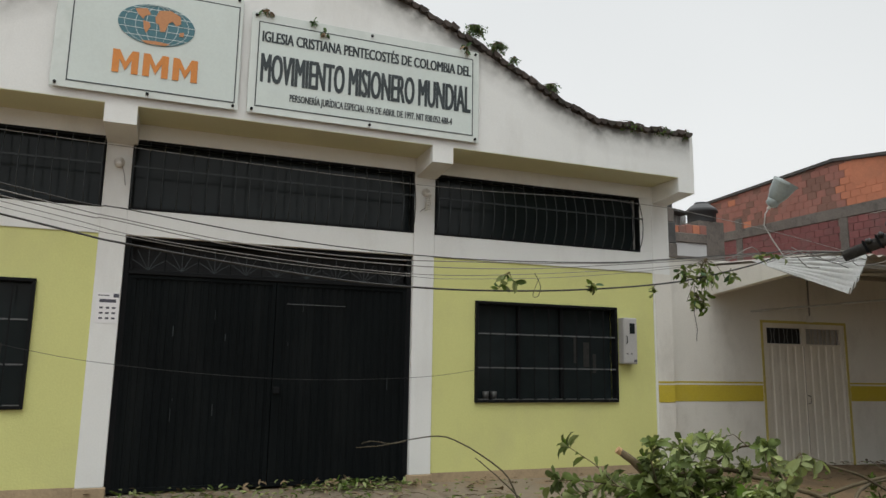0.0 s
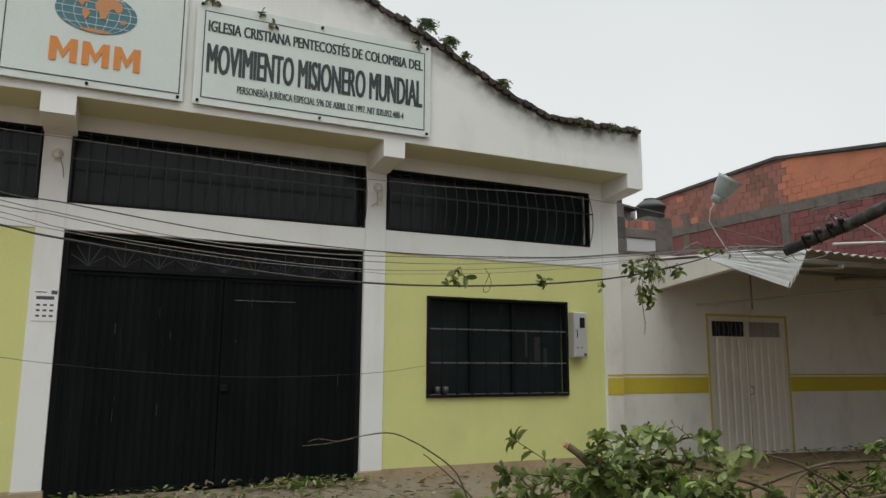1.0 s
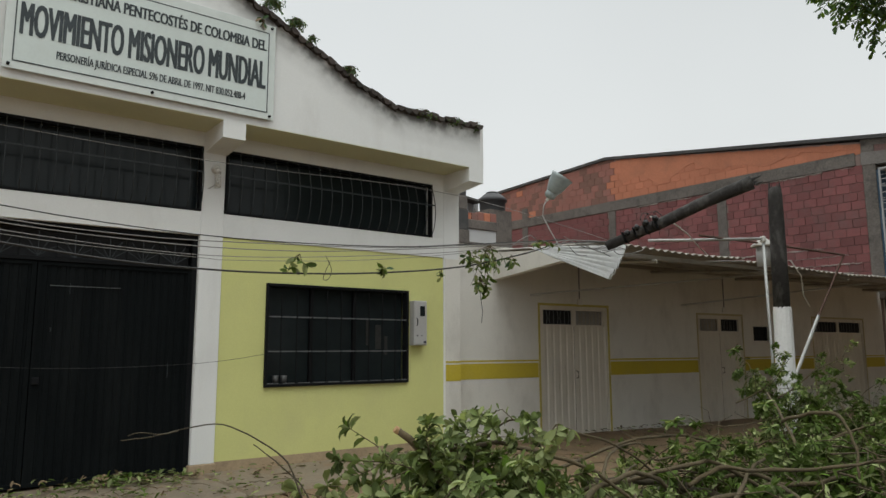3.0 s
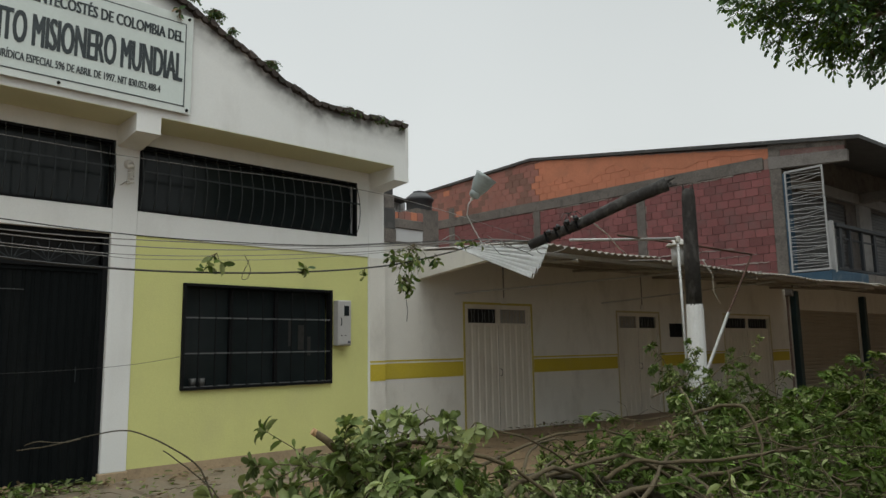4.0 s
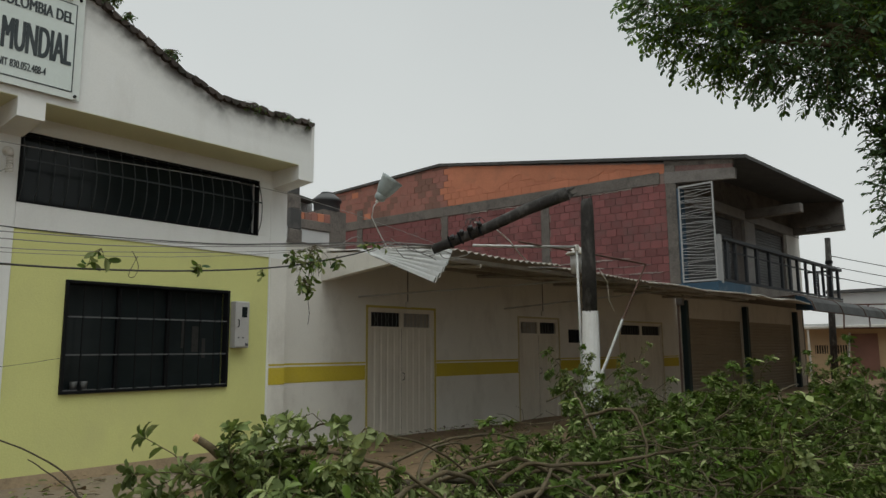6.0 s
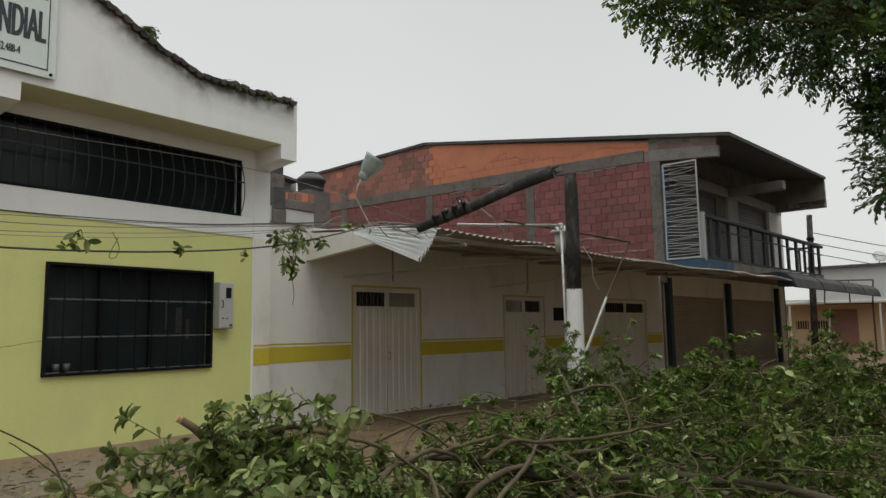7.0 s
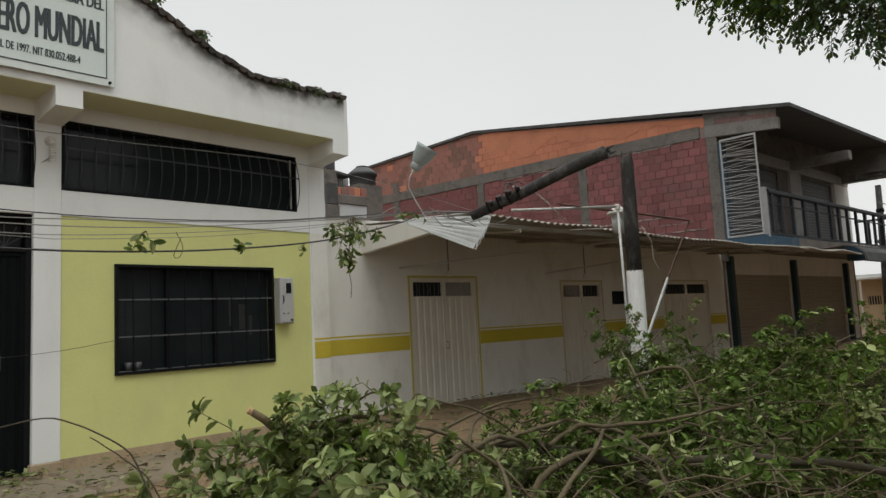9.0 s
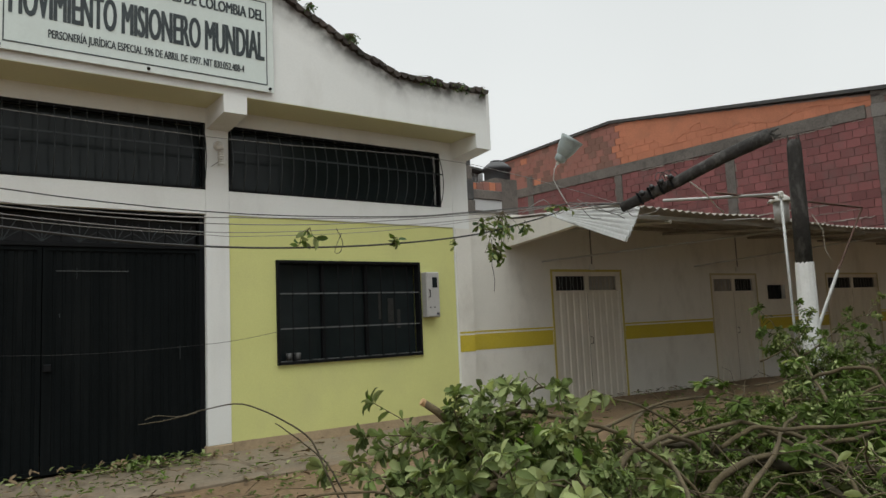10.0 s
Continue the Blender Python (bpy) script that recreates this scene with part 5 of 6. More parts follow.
class Leaves:
    """Collects folded, pointed leaves and turns them into one mesh."""

    def __init__(self):
        self.v, self.f, self.m = [], [], []

    def add(self, p, d, n, length, width, mi=0, droop=0.25, blunt=False):
        d = Vector(d).normalized()
        s = d.cross(Vector(n))
        if s.length < 1e-3:
            s = d.cross(Vector((1, 0.2, 0)))
        s.normalize()
        up = s.cross(d)
        b = len(self.v)
        p = Vector(p)
        fold = 0.22 * width
        # blunt leaves are broadest near a rounded tip, the others taper to a point
        outline = ((0.30, 0.20), (0.62, 0.46), (0.90, 0.38)) if blunt else ((0.22, 0.36), (0.55, 0.52), (0.84, 0.36))
        (f1, w1), (f2, w2), (f3, w3) = outline
        for f, w, h in ((0.0, 0.0, 0.0), (f1, w1, 0.02), (f2, w2, -droop * 0.2), (f3, w3, -droop * 0.6), (1.0, 0.0, -droop)):
            c = p + d * (length * f) + up * (h * length)
            if w == 0:
                self.v.append(tuple(c))
            else:
                self.v += [tuple(c - s * (w * width) + up * fold), tuple(c), tuple(c + s * (w * width) + up * fold)]
        # 0 base; 1 2 3; 4 5 6; 7 8 9; 10 tip
        self.f += [(b, b + 2, b + 1), (b, b + 3, b + 2), (b + 1, b + 2, b + 5, b + 4), (b + 2, b + 3, b + 6, b + 5),
                   (b + 4, b + 5, b + 8, b + 7), (b + 5, b + 6, b + 9, b + 8), (b + 7, b + 8, b + 10), (b + 8, b + 9, b + 10)]
        self.m += [mi] * 8

    def mesh(self, name, mats):
        me = bpy.data.meshes.new(name)
        me.from_pydata(self.v, [], self.f)
        for q in mats:
            me.materials.append(q)
        me.polygons.foreach_set("material_index", self.m)
        me.polygons.foreach_set("use_smooth", [True] * len(me.polygons))
        me.update()
        return me


def unit(r):
    while True:
        v = Vector((r.uniform(-1, 1), r.uniform(-1, 1), r.uniform(-1, 1)))
        if 0.05 < v.length < 1:
            return v.normalized()


def make_branch(seed, length, leaf, nleaf, label, weights=(6, 3, 1), bare=0.0, slim=0.28, blunt=True, mats=LEAFS):
    r = random.Random(seed)
    br = thing("fallen_branch", label, "branch", "fallen branches")
    bm, lv = bmesh.new(), Leaves()
    p, d = Vector((0, 0, 0)), Vector((1, 0, r.uniform(0.0, 0.25))).normalized()
    stem = [p.copy()]
    for i in range(7):
        d = (d + unit(r) * 0.28).normalized()
        p = p + d * (length / 7)
        stem.append(p.copy())
    tube(bm, smooth_line(stem, 2), 0.006 + 0.010 * length, 6, 0.004)
    twigs = []
    for i in range(round(9 * length)):
        k = r.uniform(0.12 + bare, 1.0)
        j = min(6, int(k * 7))
        b = stem[j].lerp(stem[j + 1], k * 7 - j)
        td = ((stem[j + 1] - stem[j]).normalized() * 0.7 + unit(r) + Vector((0, 0, 0.15))).normalized()
        tl = r.uniform(0.18, 0.48)
        pts = [b, b + td * tl * 0.5 + unit(r) * 0.03, b + td * tl + Vector((0, 0, -0.05)) + unit(r) * 0.05]
        tube(bm, pts, 0.005, 4, 0.002, caps=False)
        twigs.append(pts)
    twigs.append([stem[-3], stem[-2], stem[-1]])
    # leaves stand in whorls at the twig ends, with a few more along the twig
    for t in twigs:
        td = (t[2] - t[0]).normalized()
        side_ = td.cross(unit(r)).normalized()
        other = td.cross(side_)
        n = max(3, round(nleaf / len(twigs) * r.uniform(0.5, 1.5)))
        whorl = round(n * 0.62)
        wilt = r.uniform(-0.15, 0.55)
        mi = r.choices((0, 1, 2), weights)[0]
        for j in range(n):
            a = 2.4 * j + r.uniform(-0.4, 0.4)
            out = side_ * math.cos(a) + other * math.sin(a)
            if j < whorl:
                b, ld = t[1].lerp(t[2], r.uniform(0.82, 1.0)), td * r.uniform(0.1, 0.9) + out
            else:
                k = r.uniform(0.15, 1.0)
                b, ld = (t[0].lerp(t[1], k * 2) if k < 0.5 else t[1].lerp(t[2], k * 2 - 1)), td * 0.6 + out * 0.8
            ld = (ld + Vector((0, 0, -0.15 - wilt)) + unit(r) * 0.25).normalized()
            L = leaf * r.uniform(0.6, 1.2)
            lv.add(b, ld, td + unit(r) * 0.7 + Vector((0, 0, 0.5)), L, L * r.uniform(slim, slim + 0.12), mi if r.random() < 0.6 else r.choices((0, 1, 2), weights)[0], r.uniform(-0.1, 0.6), blunt)
    tagged(part("twig_work", bm, BARK, br, smooth=True), kind="stuff")
    fo = new("foliage", lv.mesh("foliage", mats))
    fo.parent = br
    tagged(fo, kind="stuff")
    return br


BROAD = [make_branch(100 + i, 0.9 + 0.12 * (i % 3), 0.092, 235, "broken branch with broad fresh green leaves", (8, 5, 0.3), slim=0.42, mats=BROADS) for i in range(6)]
FINE = [make_branch(200 + i, 1.1 + 0.15 * (i % 3), 0.078, 470, "broken leafy branch lying on the heap", (8, 3.6, 1.2), slim=0.32) for i in range(7)]
BRIGHT = [make_branch(300 + i, 0.7, 0.10, 110, "broken branch with bright green leaves", (2, 1, 6)) for i in range(3)]
SPARSE = [make_branch(400 + i, 1.4, 0.09, 45, "thin half-bare broken branch", (6, 2, 1)) for i in range(4)]
used = set()


def lay(pool, m, r):
    k = r.randrange(len(pool))
    ob = pool[k]
    if ob.name in used:
        return copy_thing(ob, m)
    used.add(ob.name)
    ob.matrix_basis = m
    return ob


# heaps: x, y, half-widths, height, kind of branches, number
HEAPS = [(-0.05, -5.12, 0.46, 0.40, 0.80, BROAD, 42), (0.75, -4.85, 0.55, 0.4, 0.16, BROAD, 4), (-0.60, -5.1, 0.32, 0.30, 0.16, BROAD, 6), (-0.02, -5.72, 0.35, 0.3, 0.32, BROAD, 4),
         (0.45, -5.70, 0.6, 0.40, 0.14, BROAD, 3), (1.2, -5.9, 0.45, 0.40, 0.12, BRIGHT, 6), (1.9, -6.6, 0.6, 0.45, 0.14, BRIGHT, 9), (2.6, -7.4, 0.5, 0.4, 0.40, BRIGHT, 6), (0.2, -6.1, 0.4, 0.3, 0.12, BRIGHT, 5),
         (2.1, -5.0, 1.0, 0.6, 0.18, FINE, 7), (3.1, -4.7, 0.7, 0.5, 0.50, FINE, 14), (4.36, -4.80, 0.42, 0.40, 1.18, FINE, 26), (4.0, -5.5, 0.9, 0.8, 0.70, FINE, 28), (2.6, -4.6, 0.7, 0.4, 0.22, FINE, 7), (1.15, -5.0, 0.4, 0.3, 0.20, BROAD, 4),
         (3.4, -6.4, 0.9, 0.7, 0.70, FINE, 26), (5.6, -5.8, 1.5, 1.3, 0.72, FINE, 62), (7.0, -7.0, 1.3, 0.8, 0.70, FINE, 20), (3.8, -7.5, 0.9, 0.7, 0.72, FINE, 18), (8.3, -6.0, 1.9, 1.4, 0.66, FINE, 50),
         (12.0, -5.8, 2.2, 1.5, 0.75, FINE, 28), (2.4, -6.2, 0.9, 0.5, 0.22, FINE, 10), (1.5, -5.3, 0.7, 0.5, 0.20, FINE, 7), (2.8, -5.6, 0.8, 0.6, 0.28, FINE, 12), (2.35, -6.9, 0.45, 0.5, 0.22, FINE, 7), (1.9, -5.6, 0.5, 0.4, 0.18, FINE, 6), (3.4, -5.2, 0.8, 0.5, 0.56, FINE, 14), (2.2, -6.0, 0.9, 0.6, 0.20, SPARSE, 5), (0.9, -5.3, 1.0, 0.4, 0.12, SPARSE, 4), (2.6, -4.4, 1.2, 0.5, 0.12, SPARSE, 4), (4.6, -4.6, 1.0, 0.7, 0.5, SPARSE, 3),
         (3.0, -5.6, 0.8, 0.5, 0.3, SPARSE, 4)]
rh = random.Random(9)
far_heap = thing("branch_heap", "long heap of felled leafy green branches down the street", "branches", kind="stuff")
for hx, hy, rx, ry, hh, pool, count in HEAPS:
    for i in range(count):
        while True:
            a, b = rh.uniform(-1, 1), rh.uniform(-1, 1)
            q = a * a + b * b
            if q < 1:
                break
        topz = hh * (1 - q) ** 0.6
        z = -0.05 + topz * (0.25 + 0.75 * (i + 1) / count)
        sc_ = rh.uniform(0.8, 1.15) * (0.68 if hh < 0.2 else 1.0)
        tilt = (rh.uniform(-17, 18) if pool is BROAD else rh.uniform(-26, 2) if hh > 0.9 else rh.uniform(-13, 8)) if z > 0.25 else rh.uniform(-9, 5)
        rz = rh.uniform(0, 360)
        # branches point outwards from a place a bit back along their stem
        if pool is BROAD and hx + a * rx < -0.42:
            sc_ *= 0.75
        flat = 0.5 if pool is SPARSE else 0.8 if pool is FINE and hh < 0.9 else 1.0
        m = Matrix.Translation((hx + a * rx, hy + b * ry, z)) @ Matrix.Diagonal((1, 1, flat, 1)) @ pose(0, 0, 0, rh.uniform(-50, 50), tilt, rz) @ Matrix.Translation((-0.45, 0, 0)) @ Matrix.Scale(sc_, 4)
        if hx > 5.5:
            # the far end of the heap, past telling branch from branch
            src = pool[rh.randrange(len(pool))]
            for piece in src.children:
                share(piece.name.split(".")[0], piece.data, far_heap, m)
        else:
            lay(pool, m, rh)
for pool in (BROAD, FINE, BRIGHT, SPARSE):
    for ob in pool:
        if ob.name not in used:
            ob.matrix_basis = pose(5.0 + rh.uniform(-1, 1), -5.6 + rh.uniform(-1, 1), 0.35)

# bare limbs lying through the heap
limbs = [(0.014, 0.010, [(-0.29, -5.09, 0.81), (-0.14, -5.07, 0.82), (0.07, -5.1, 0.84), (0.27, -5.15, 0.80), (0.47, -5.21, 0.74), (0.7, -5.31, 0.64), (1.0, -5.5, 0.35), (1.2, -5.6, 0.02)]),
         (0.0310, 0.024, [(1.5, -4.5, 0.38), (1.81, -4.8, 0.41), (1.93, -5.14, 0.37), (2.04, -5.51, 0.32), (2.16, -5.94, 0.32), (2.29, -6.45, 0.36), (2.32, -7.29, 0.33), (2.25, -7.9, 0.1)]),
         (0.017, 0.012, [(-0.7, -5.4, 0.40), (-0.39, -5.33, 0.54), (0.01, -5.27, 0.54), (0.37, -5.22, 0.50), (0.77, -5.2, 0.53), (1.18, -5.22, 0.54), (1.58, -5.25, 0.58), (1.97, -5.32, 0.57), (2.4, -5.5, 0.3)]),
         (0.012, 0.006, [(0.64, -4.98, 0.60), (1.46, -4.89, 0.71), (2.25, -4.87, 0.70), (2.98, -4.83, 0.52)]),
         (0.0028, 0.0065, [(-1.69, -4.18, 0.90), (-1.55, -4.21, 0.91), (-1.36, -4.26, 0.95), (-1.2, -4.32, 0.96), (-1.04, -4.39, 0.88), (-0.91, -4.46, 0.78), (-0.86, -4.5, 0.69), (-0.81, -4.57, 0.51), (-0.6, -4.7, 0.0)]),
         (0.002, 0.0035, [(-1.66, -4.18, 0.92), (-1.60, -4.19, 0.935), (-1.50, -4.22, 0.92), (-1.42, -4.25, 0.935)]),
         (0.003, 0.006, [(-1.05, -4.39, 0.85), (-0.97, -4.44, 0.78), (-0.87, -4.5, 0.68), (-0.8, -4.56, 0.57), (-0.6, -4.7, 0.05)]),
         (0.005, 0.009, [(-1.35, -4.6, 0.42), (-1.1, -4.7, 0.50), (-0.85, -4.8, 0.52), (-0.6, -4.9, 0.45), (-0.4, -5.1, 0.1)]),
         (0.018, 0.013, [(0.11, -5.5, 0.42), (0.45, -5.42, 0.51), (0.75, -5.31, 0.56), (1.1, -5.28, 0.59), (1.4, -5.23, 0.51), (1.7, -5.2, 0.3)]),
         (0.016, 0.009, [(1.67, -5.27, 0.45), (1.9, -5.36, 0.55), (2.13, -5.51, 0.53), (2.42, -5.77, 0.55), (2.67, -6.02, 0.60), (2.9, -6.24, 0.65)]),
         (0.014, 0.008, [(2.75, -5.37, 0.82), (2.79, -5.65, 0.90), (2.75, -5.82, 0.86), (2.67, -5.93, 0.68), (2.56, -5.98, 0.5)]),
         (0.016, 0.008, [(1.2, -5.0, 0.25), (1.6, -4.6, 0.45), (2.2, -4.2, 0.52), (2.9, -3.9, 0.50), (3.5, -3.7, 0.3)]),
         (0.018, 0.011, [(0.6, -5.9, 0.10), (1.1, -5.75, 0.30), (1.7, -5.6, 0.42), (2.4, -5.3, 0.48), (3.0, -5.1, 0.5)]),
         (0.006, 0.009, [(0.02, -5.66, 0.96), (0.4, -5.5, 0.90), (0.9, -5.3, 0.78), (1.5, -5.1, 0.55), (1.9, -5.0, 0.25)]),
         (0.014, 0.007, [(3.0, -5.4, 0.5), (3.4, -5.0, 0.85), (3.8, -4.7, 0.95), (4.3, -4.5, 0.9)]),
         (0.030, 0.022, [(1.30, -4.62, 0.22), (1.79, -4.74, 0.30), (2.13, -4.84, 0.31), (2.06, -5.16, 0.30), (2.10, -5.57, 0.28), (2.05, -5.9, 0.1)]),
         (0.024, 0.014, [(1.2, -5.40, 0.2), (1.55, -5.43, 0.36), (1.94, -5.46, 0.39), (2.38, -5.49, 0.40), (2.63, -5.68, 0.42), (3.34, -5.70, 0.44), (3.8, -5.9, 0.40)]),
         (0.018, 0.012, [(2.55, -4.9, 0.25), (2.45, -5.08, 0.41), (2.53, -5.29, 0.43), (2.34, -5.57, 0.40), (2.08, -5.83, 0.36), (1.8, -6.1, 0.15)]),
         (0.014, 0.008, [(0.2, -6.1, 0.25), (0.6, -5.75, 0.42), (1.0, -5.35, 0.50), (1.5, -4.9, 0.52), (2.1, -4.5, 0.45)]),
         (0.012, 0.006, [(4.2, -6.6, 0.75), (4.9, -6.3, 0.93), (5.6, -6.3, 1.0), (6.3, -6.1, 0.95)])]
rl_ = random.Random(63)
for ra, rb, pts in limbs:
    thick = 1.05 if ra > 0.011 else 0.9
    b = tube(bmesh.new(), [p + unit(rl_) * ra * 0.45 for p in smooth_line(pts, 4)], ra * thick, 8, rb * thick)
    for q in b.verts:
        q.co += noise.noise_vector(q.co * 11) * ra * 0.5 + noise.noise_vector(q.co * 34) * ra * 0.2
    L = part("bare_limb", b, BARKD if ra > 0.028 or ra < 0.004 else BARK, smooth=True)
    tagged(L, "thick dark fallen limb lying in the heap" if ra > 0.028 else "bare brown broken limb sticking out of the heap", "branch", "bare limbs")
st = thing("cut_stub", "sawn branch stub with a pale cut end", "branch")
part("stub", tb([(-0.53, -5.05, 0.945), (-0.47, -5.07, 0.90), (-0.35, -5.10, 0.78), (-0.15, -5.15, 0.4)], 0.018, 10, 0.024), BARK, st, smooth=True)
part("cut_face", tb([(-0.545, -5.045, 0.955), (-0.525, -5.051, 0.941)], 0.0185, 10), CUTW, st)
# thin twigs all through the heap
rt = random.Random(77)
bm = bmesh.new()
for i in range(260):
    x, y = rt.uniform(-0.6, 6.5), rt.uniform(-7.2, -4.0)
    if y < -6.2 and x < 1.2:
        continue
    z = rt.uniform(0.0, 0.35) + (0.35 if x > 2.8 else 0.1)
    d = Vector((rt.uniform(-1, 1), rt.uniform(-1, 1), rt.uniform(-0.25, 0.35))).normalized()
    L = rt.uniform(0.3, 0.9)
    a = Vector((x, y, z))
    tube(bm, [a, a + d * L * 0.35 + unit(rt) * 0.04, a + d * L * 0.7 + unit(rt) * 0.06, a + d * L], rt.uniform(0.003, 0.008), 4, 0.002, caps=False)
tagged(part("twigs", bm, BARK, smooth=True), "tangle of thin brown broken twigs", "twigs", kind="stuff")

bm = bmesh.new()
for i in range(100):
    x, y = rt.uniform(0.4, 3.4), rt.uniform(-7.0, -4.2)
    z = 0.06 + 0.14 * max(0, x - 1.6) + rt.uniform(0.0, 0.30)
    d = Vector((rt.gauss(0.6, 0.5), rt.gauss(0.2, 0.6), rt.uniform(-0.15, 0.22))).normalized()
    L = rt.uniform(0.4, 1.3)
    a = Vector((x, y, min(z, 0.85)))
    tube(bm, [a - d * L * 0.5, a - d * L * 0.15 + unit(rt) * 0.05, a + d * L * 0.2 + unit(rt) * 0.07, a + d * L * 0.5], rt.uniform(0.004, 0.011), 5, 0.003, caps=False)
tagged(part("brushwood", bm, BARK, smooth=True), "bare brown brushwood lying over the heap", "twigs", kind="stuff")

# leaf litter on pavement and soil
lv = Leaves()
for i in range(3600):
    x, y = rt.uniform(-4.5, 8.5), rt.uniform(-4.6, -0.05)
    if rt.random() > (0.9 if noise.noise((x * 1.1, y * 1.1, 5)) > 0.0 else 0.25):
        continue
    z = 0.012 if -1.4 < y else -0.055
    L = rt.uniform(0.035, 0.11)
    lv.add((x, y, z + rt.uniform(0, 0.03)), (rt.uniform(-1, 1), rt.uniform(-1, 1), rt.uniform(-0.05, 0.25)), (rt.uniform(-0.4, 0.4), rt.uniform(-0.4, 0.4), 1), L, L * 0.42, rt.choices((0, 1, 2, 3), (2, 2, 1, 5))[0], 0.1)
for i in range(2600):
    x, y = rt.uniform(-0.4, 6.0), rt.uniform(-7.6, -4.3)
    if y < -6.2 and x < 0.9:
        continue
    L = rt.uniform(0.04, 0.11)
    lv.add((x, y, -0.03 + rt.uniform(0, 0.16)), (rt.uniform(-1, 1), rt.uniform(-1, 1), rt.uniform(-0.2, 0.4)), (rt.uniform(-0.6, 0.6), rt.uniform(-0.6, 0.6), 1), L, L * 0.4, rt.choices((0, 1, 2, 3), (2, 2, 0.3, 6))[0], 0.2, True)
for i in range(1500):
    x, y = rt.uniform(-3.6, 0.6), -2.9 + 2.7 * rt.random() ** 0.8
    if noise.noise((x * 1.7, y * 1.7, 9)) < -0.12:
        continue
    L = rt.uniform(0.03, 0.09)
    lv.add((x, y, (-0.01 if y > -1.45 else -0.05) + rt.uniform(0, 0.04)), (rt.uniform(-1, 1), rt.uniform(-1, 1), rt.uniform(-0.1, 0.4)), (rt.uniform(-0.6, 0.6), rt.uniform(-0.6, 0.6), 1), L, L * 0.4, rt.choices((0, 1, 2, 3), (4, 4, 0.5, 3))[0], 0.2, True)
for i in range(430):
    x, y = rt.choice((rt.uniform(-3.2, 0.1), rt.gauss(-0.70, 0.30), rt.gauss(-0.75, 0.25))), -0.06 - abs(rt.gauss(0, 0.16))
    L = rt.uniform(0.04, 0.11)
    lv.add((x, y, 0.01 + rt.uniform(0, 0.09) * max(0, 1 + y * 2.5)), (rt.uniform(-1, 1), rt.uniform(-1, 1), rt.uniform(-0.1, 0.5)), (rt.uniform(-0.6, 0.6), rt.uniform(-0.6, 0.6), 1), L, L * 0.35, rt.choices((0, 1, 2, 3), (3, 5, 1, 3))[0], 0.1)
for i in range(420):
    x, y = rt.uniform(0.3, 3.6), rt.uniform(-7.0, -4.6)
    if y < -6.4 and x < 1.2:
        continue
    L = rt.uniform(0.06, 0.12)
    lv.add((x, y, 0.10 + 0.12 * max(0, x - 1.6) + rt.uniform(0, 0.28)), (rt.uniform(-1, 1), rt.uniform(-1, 1), rt.uniform(-0.7, 0.3)), unit(rt) + Vector((0, 0, 0.6)), L, L * 0.42, rt.choices((0, 1, 2), (3, 5, 2))[0], 0.3, True)
lt = new("leaf_litter", lv.mesh("leaf_litter", LEAFS + [DRYLEAF]))
tagged(lt, "scattered green and dry leaves on the ground", "leaves", kind="stuff")
bm = bmesh.new()
for i in range(260):
    x, y = rt.uniform(-3.5, 8.0), rt.uniform(-4.2, -0.1)
    z = 0.008 if y > -1.4 else -0.05
    d = Vector((rt.uniform(-1, 1), rt.uniform(-1, 1), 0.03)).normalized() * rt.uniform(0.1, 0.5)
    a = Vector((x, y, z))
    tube(bm, [a, a + d * 0.5 + Vector((0, 0, 0.015)), a + d], 0.004, 4, 0.002, caps=False)
tagged(part("twig_litter", bm, BARK), "small broken twigs strewn over the ground", "twigs", kind="stuff")


def sprig(p, n, leaf, spread, down, seed, label, category="leaves", mats=(LEAFS[0], LEAFS[1], LEAFD)):
    r = random.Random(seed)
    t = thing("leaf_sprig", label, category, "caught leaf sprigs")
    lv2, b = Leaves(), bmesh.new()
    p = Vector(p)
    for k in range(max(2, n // 5)):
        e = p + Vector((r.uniform(-spread, spread), r.uniform(-spread, spread) * 0.5, -r.uniform(0.2, 1) * down))
        tube(b, [p, p.lerp(e, 0.5) + unit(r) * 0.02, e], 0.004, 4, 0.002, caps=False)
        for j in range(5):
            q = p.lerp(e, r.uniform(0.4, 1.0))
            L = leaf * r.uniform(0.7, 1.2)
            lv2.add(q, Vector((r.uniform(-1, 1), r.uniform(-0.7, 0.7), r.uniform(-1.2, 0.3))), unit(r) + Vector((0, -0.6, 0.4)), L, L * 0.45, r.choices((0, 1, 2), (5, 4, 1))[0], 0.2)
    part("stalk", b, BARK, t)
    fo = new("foliage", lv2.mesh("foliage", mats))
    fo.parent = t
    return t


sprig((0.04, -2.62, 2.19), 16, 0.10, 0.13, 0.20, 1, "leaf sprig hanging on the black cable")
sprig((0.02, -5.66, 0.99), 22, 0.085, 0.11, 0.10, 13, "pale green leaf sprig at the end of a twig", mats=(LEAFS[1], LEAFS[1], LEAFS[2]))
sprig((0.86, -2.62, 2.14), 16, 0.095, 0.10, 0.08, 2, "leaf sprig caught on the black cable")
sprig((1.58, -2.62, 2.16), 4, 0.055, 0.03, 0.20, 3, "single leaf dangling from the cable")
sprig((2.22, -2.62, 2.46), 80, 0.085, 0.20, 0.50, 4, "large leafy twig draped over the cables")
sprig((1.93, -2.62, 2.38), 24, 0.08, 0.10, 0.22, 5, "leafy twig hanging on the cables")
sprig((2.10, -2.60, 2.10), 36, 0.085, 0.16, 0.18, 6, "leafy twig hanging below the cables")
sprig((2.52, -2.62, 2.38), 8, 0.10, 0.10, 0.12, 11, "leaf sprig hanging on the cables")
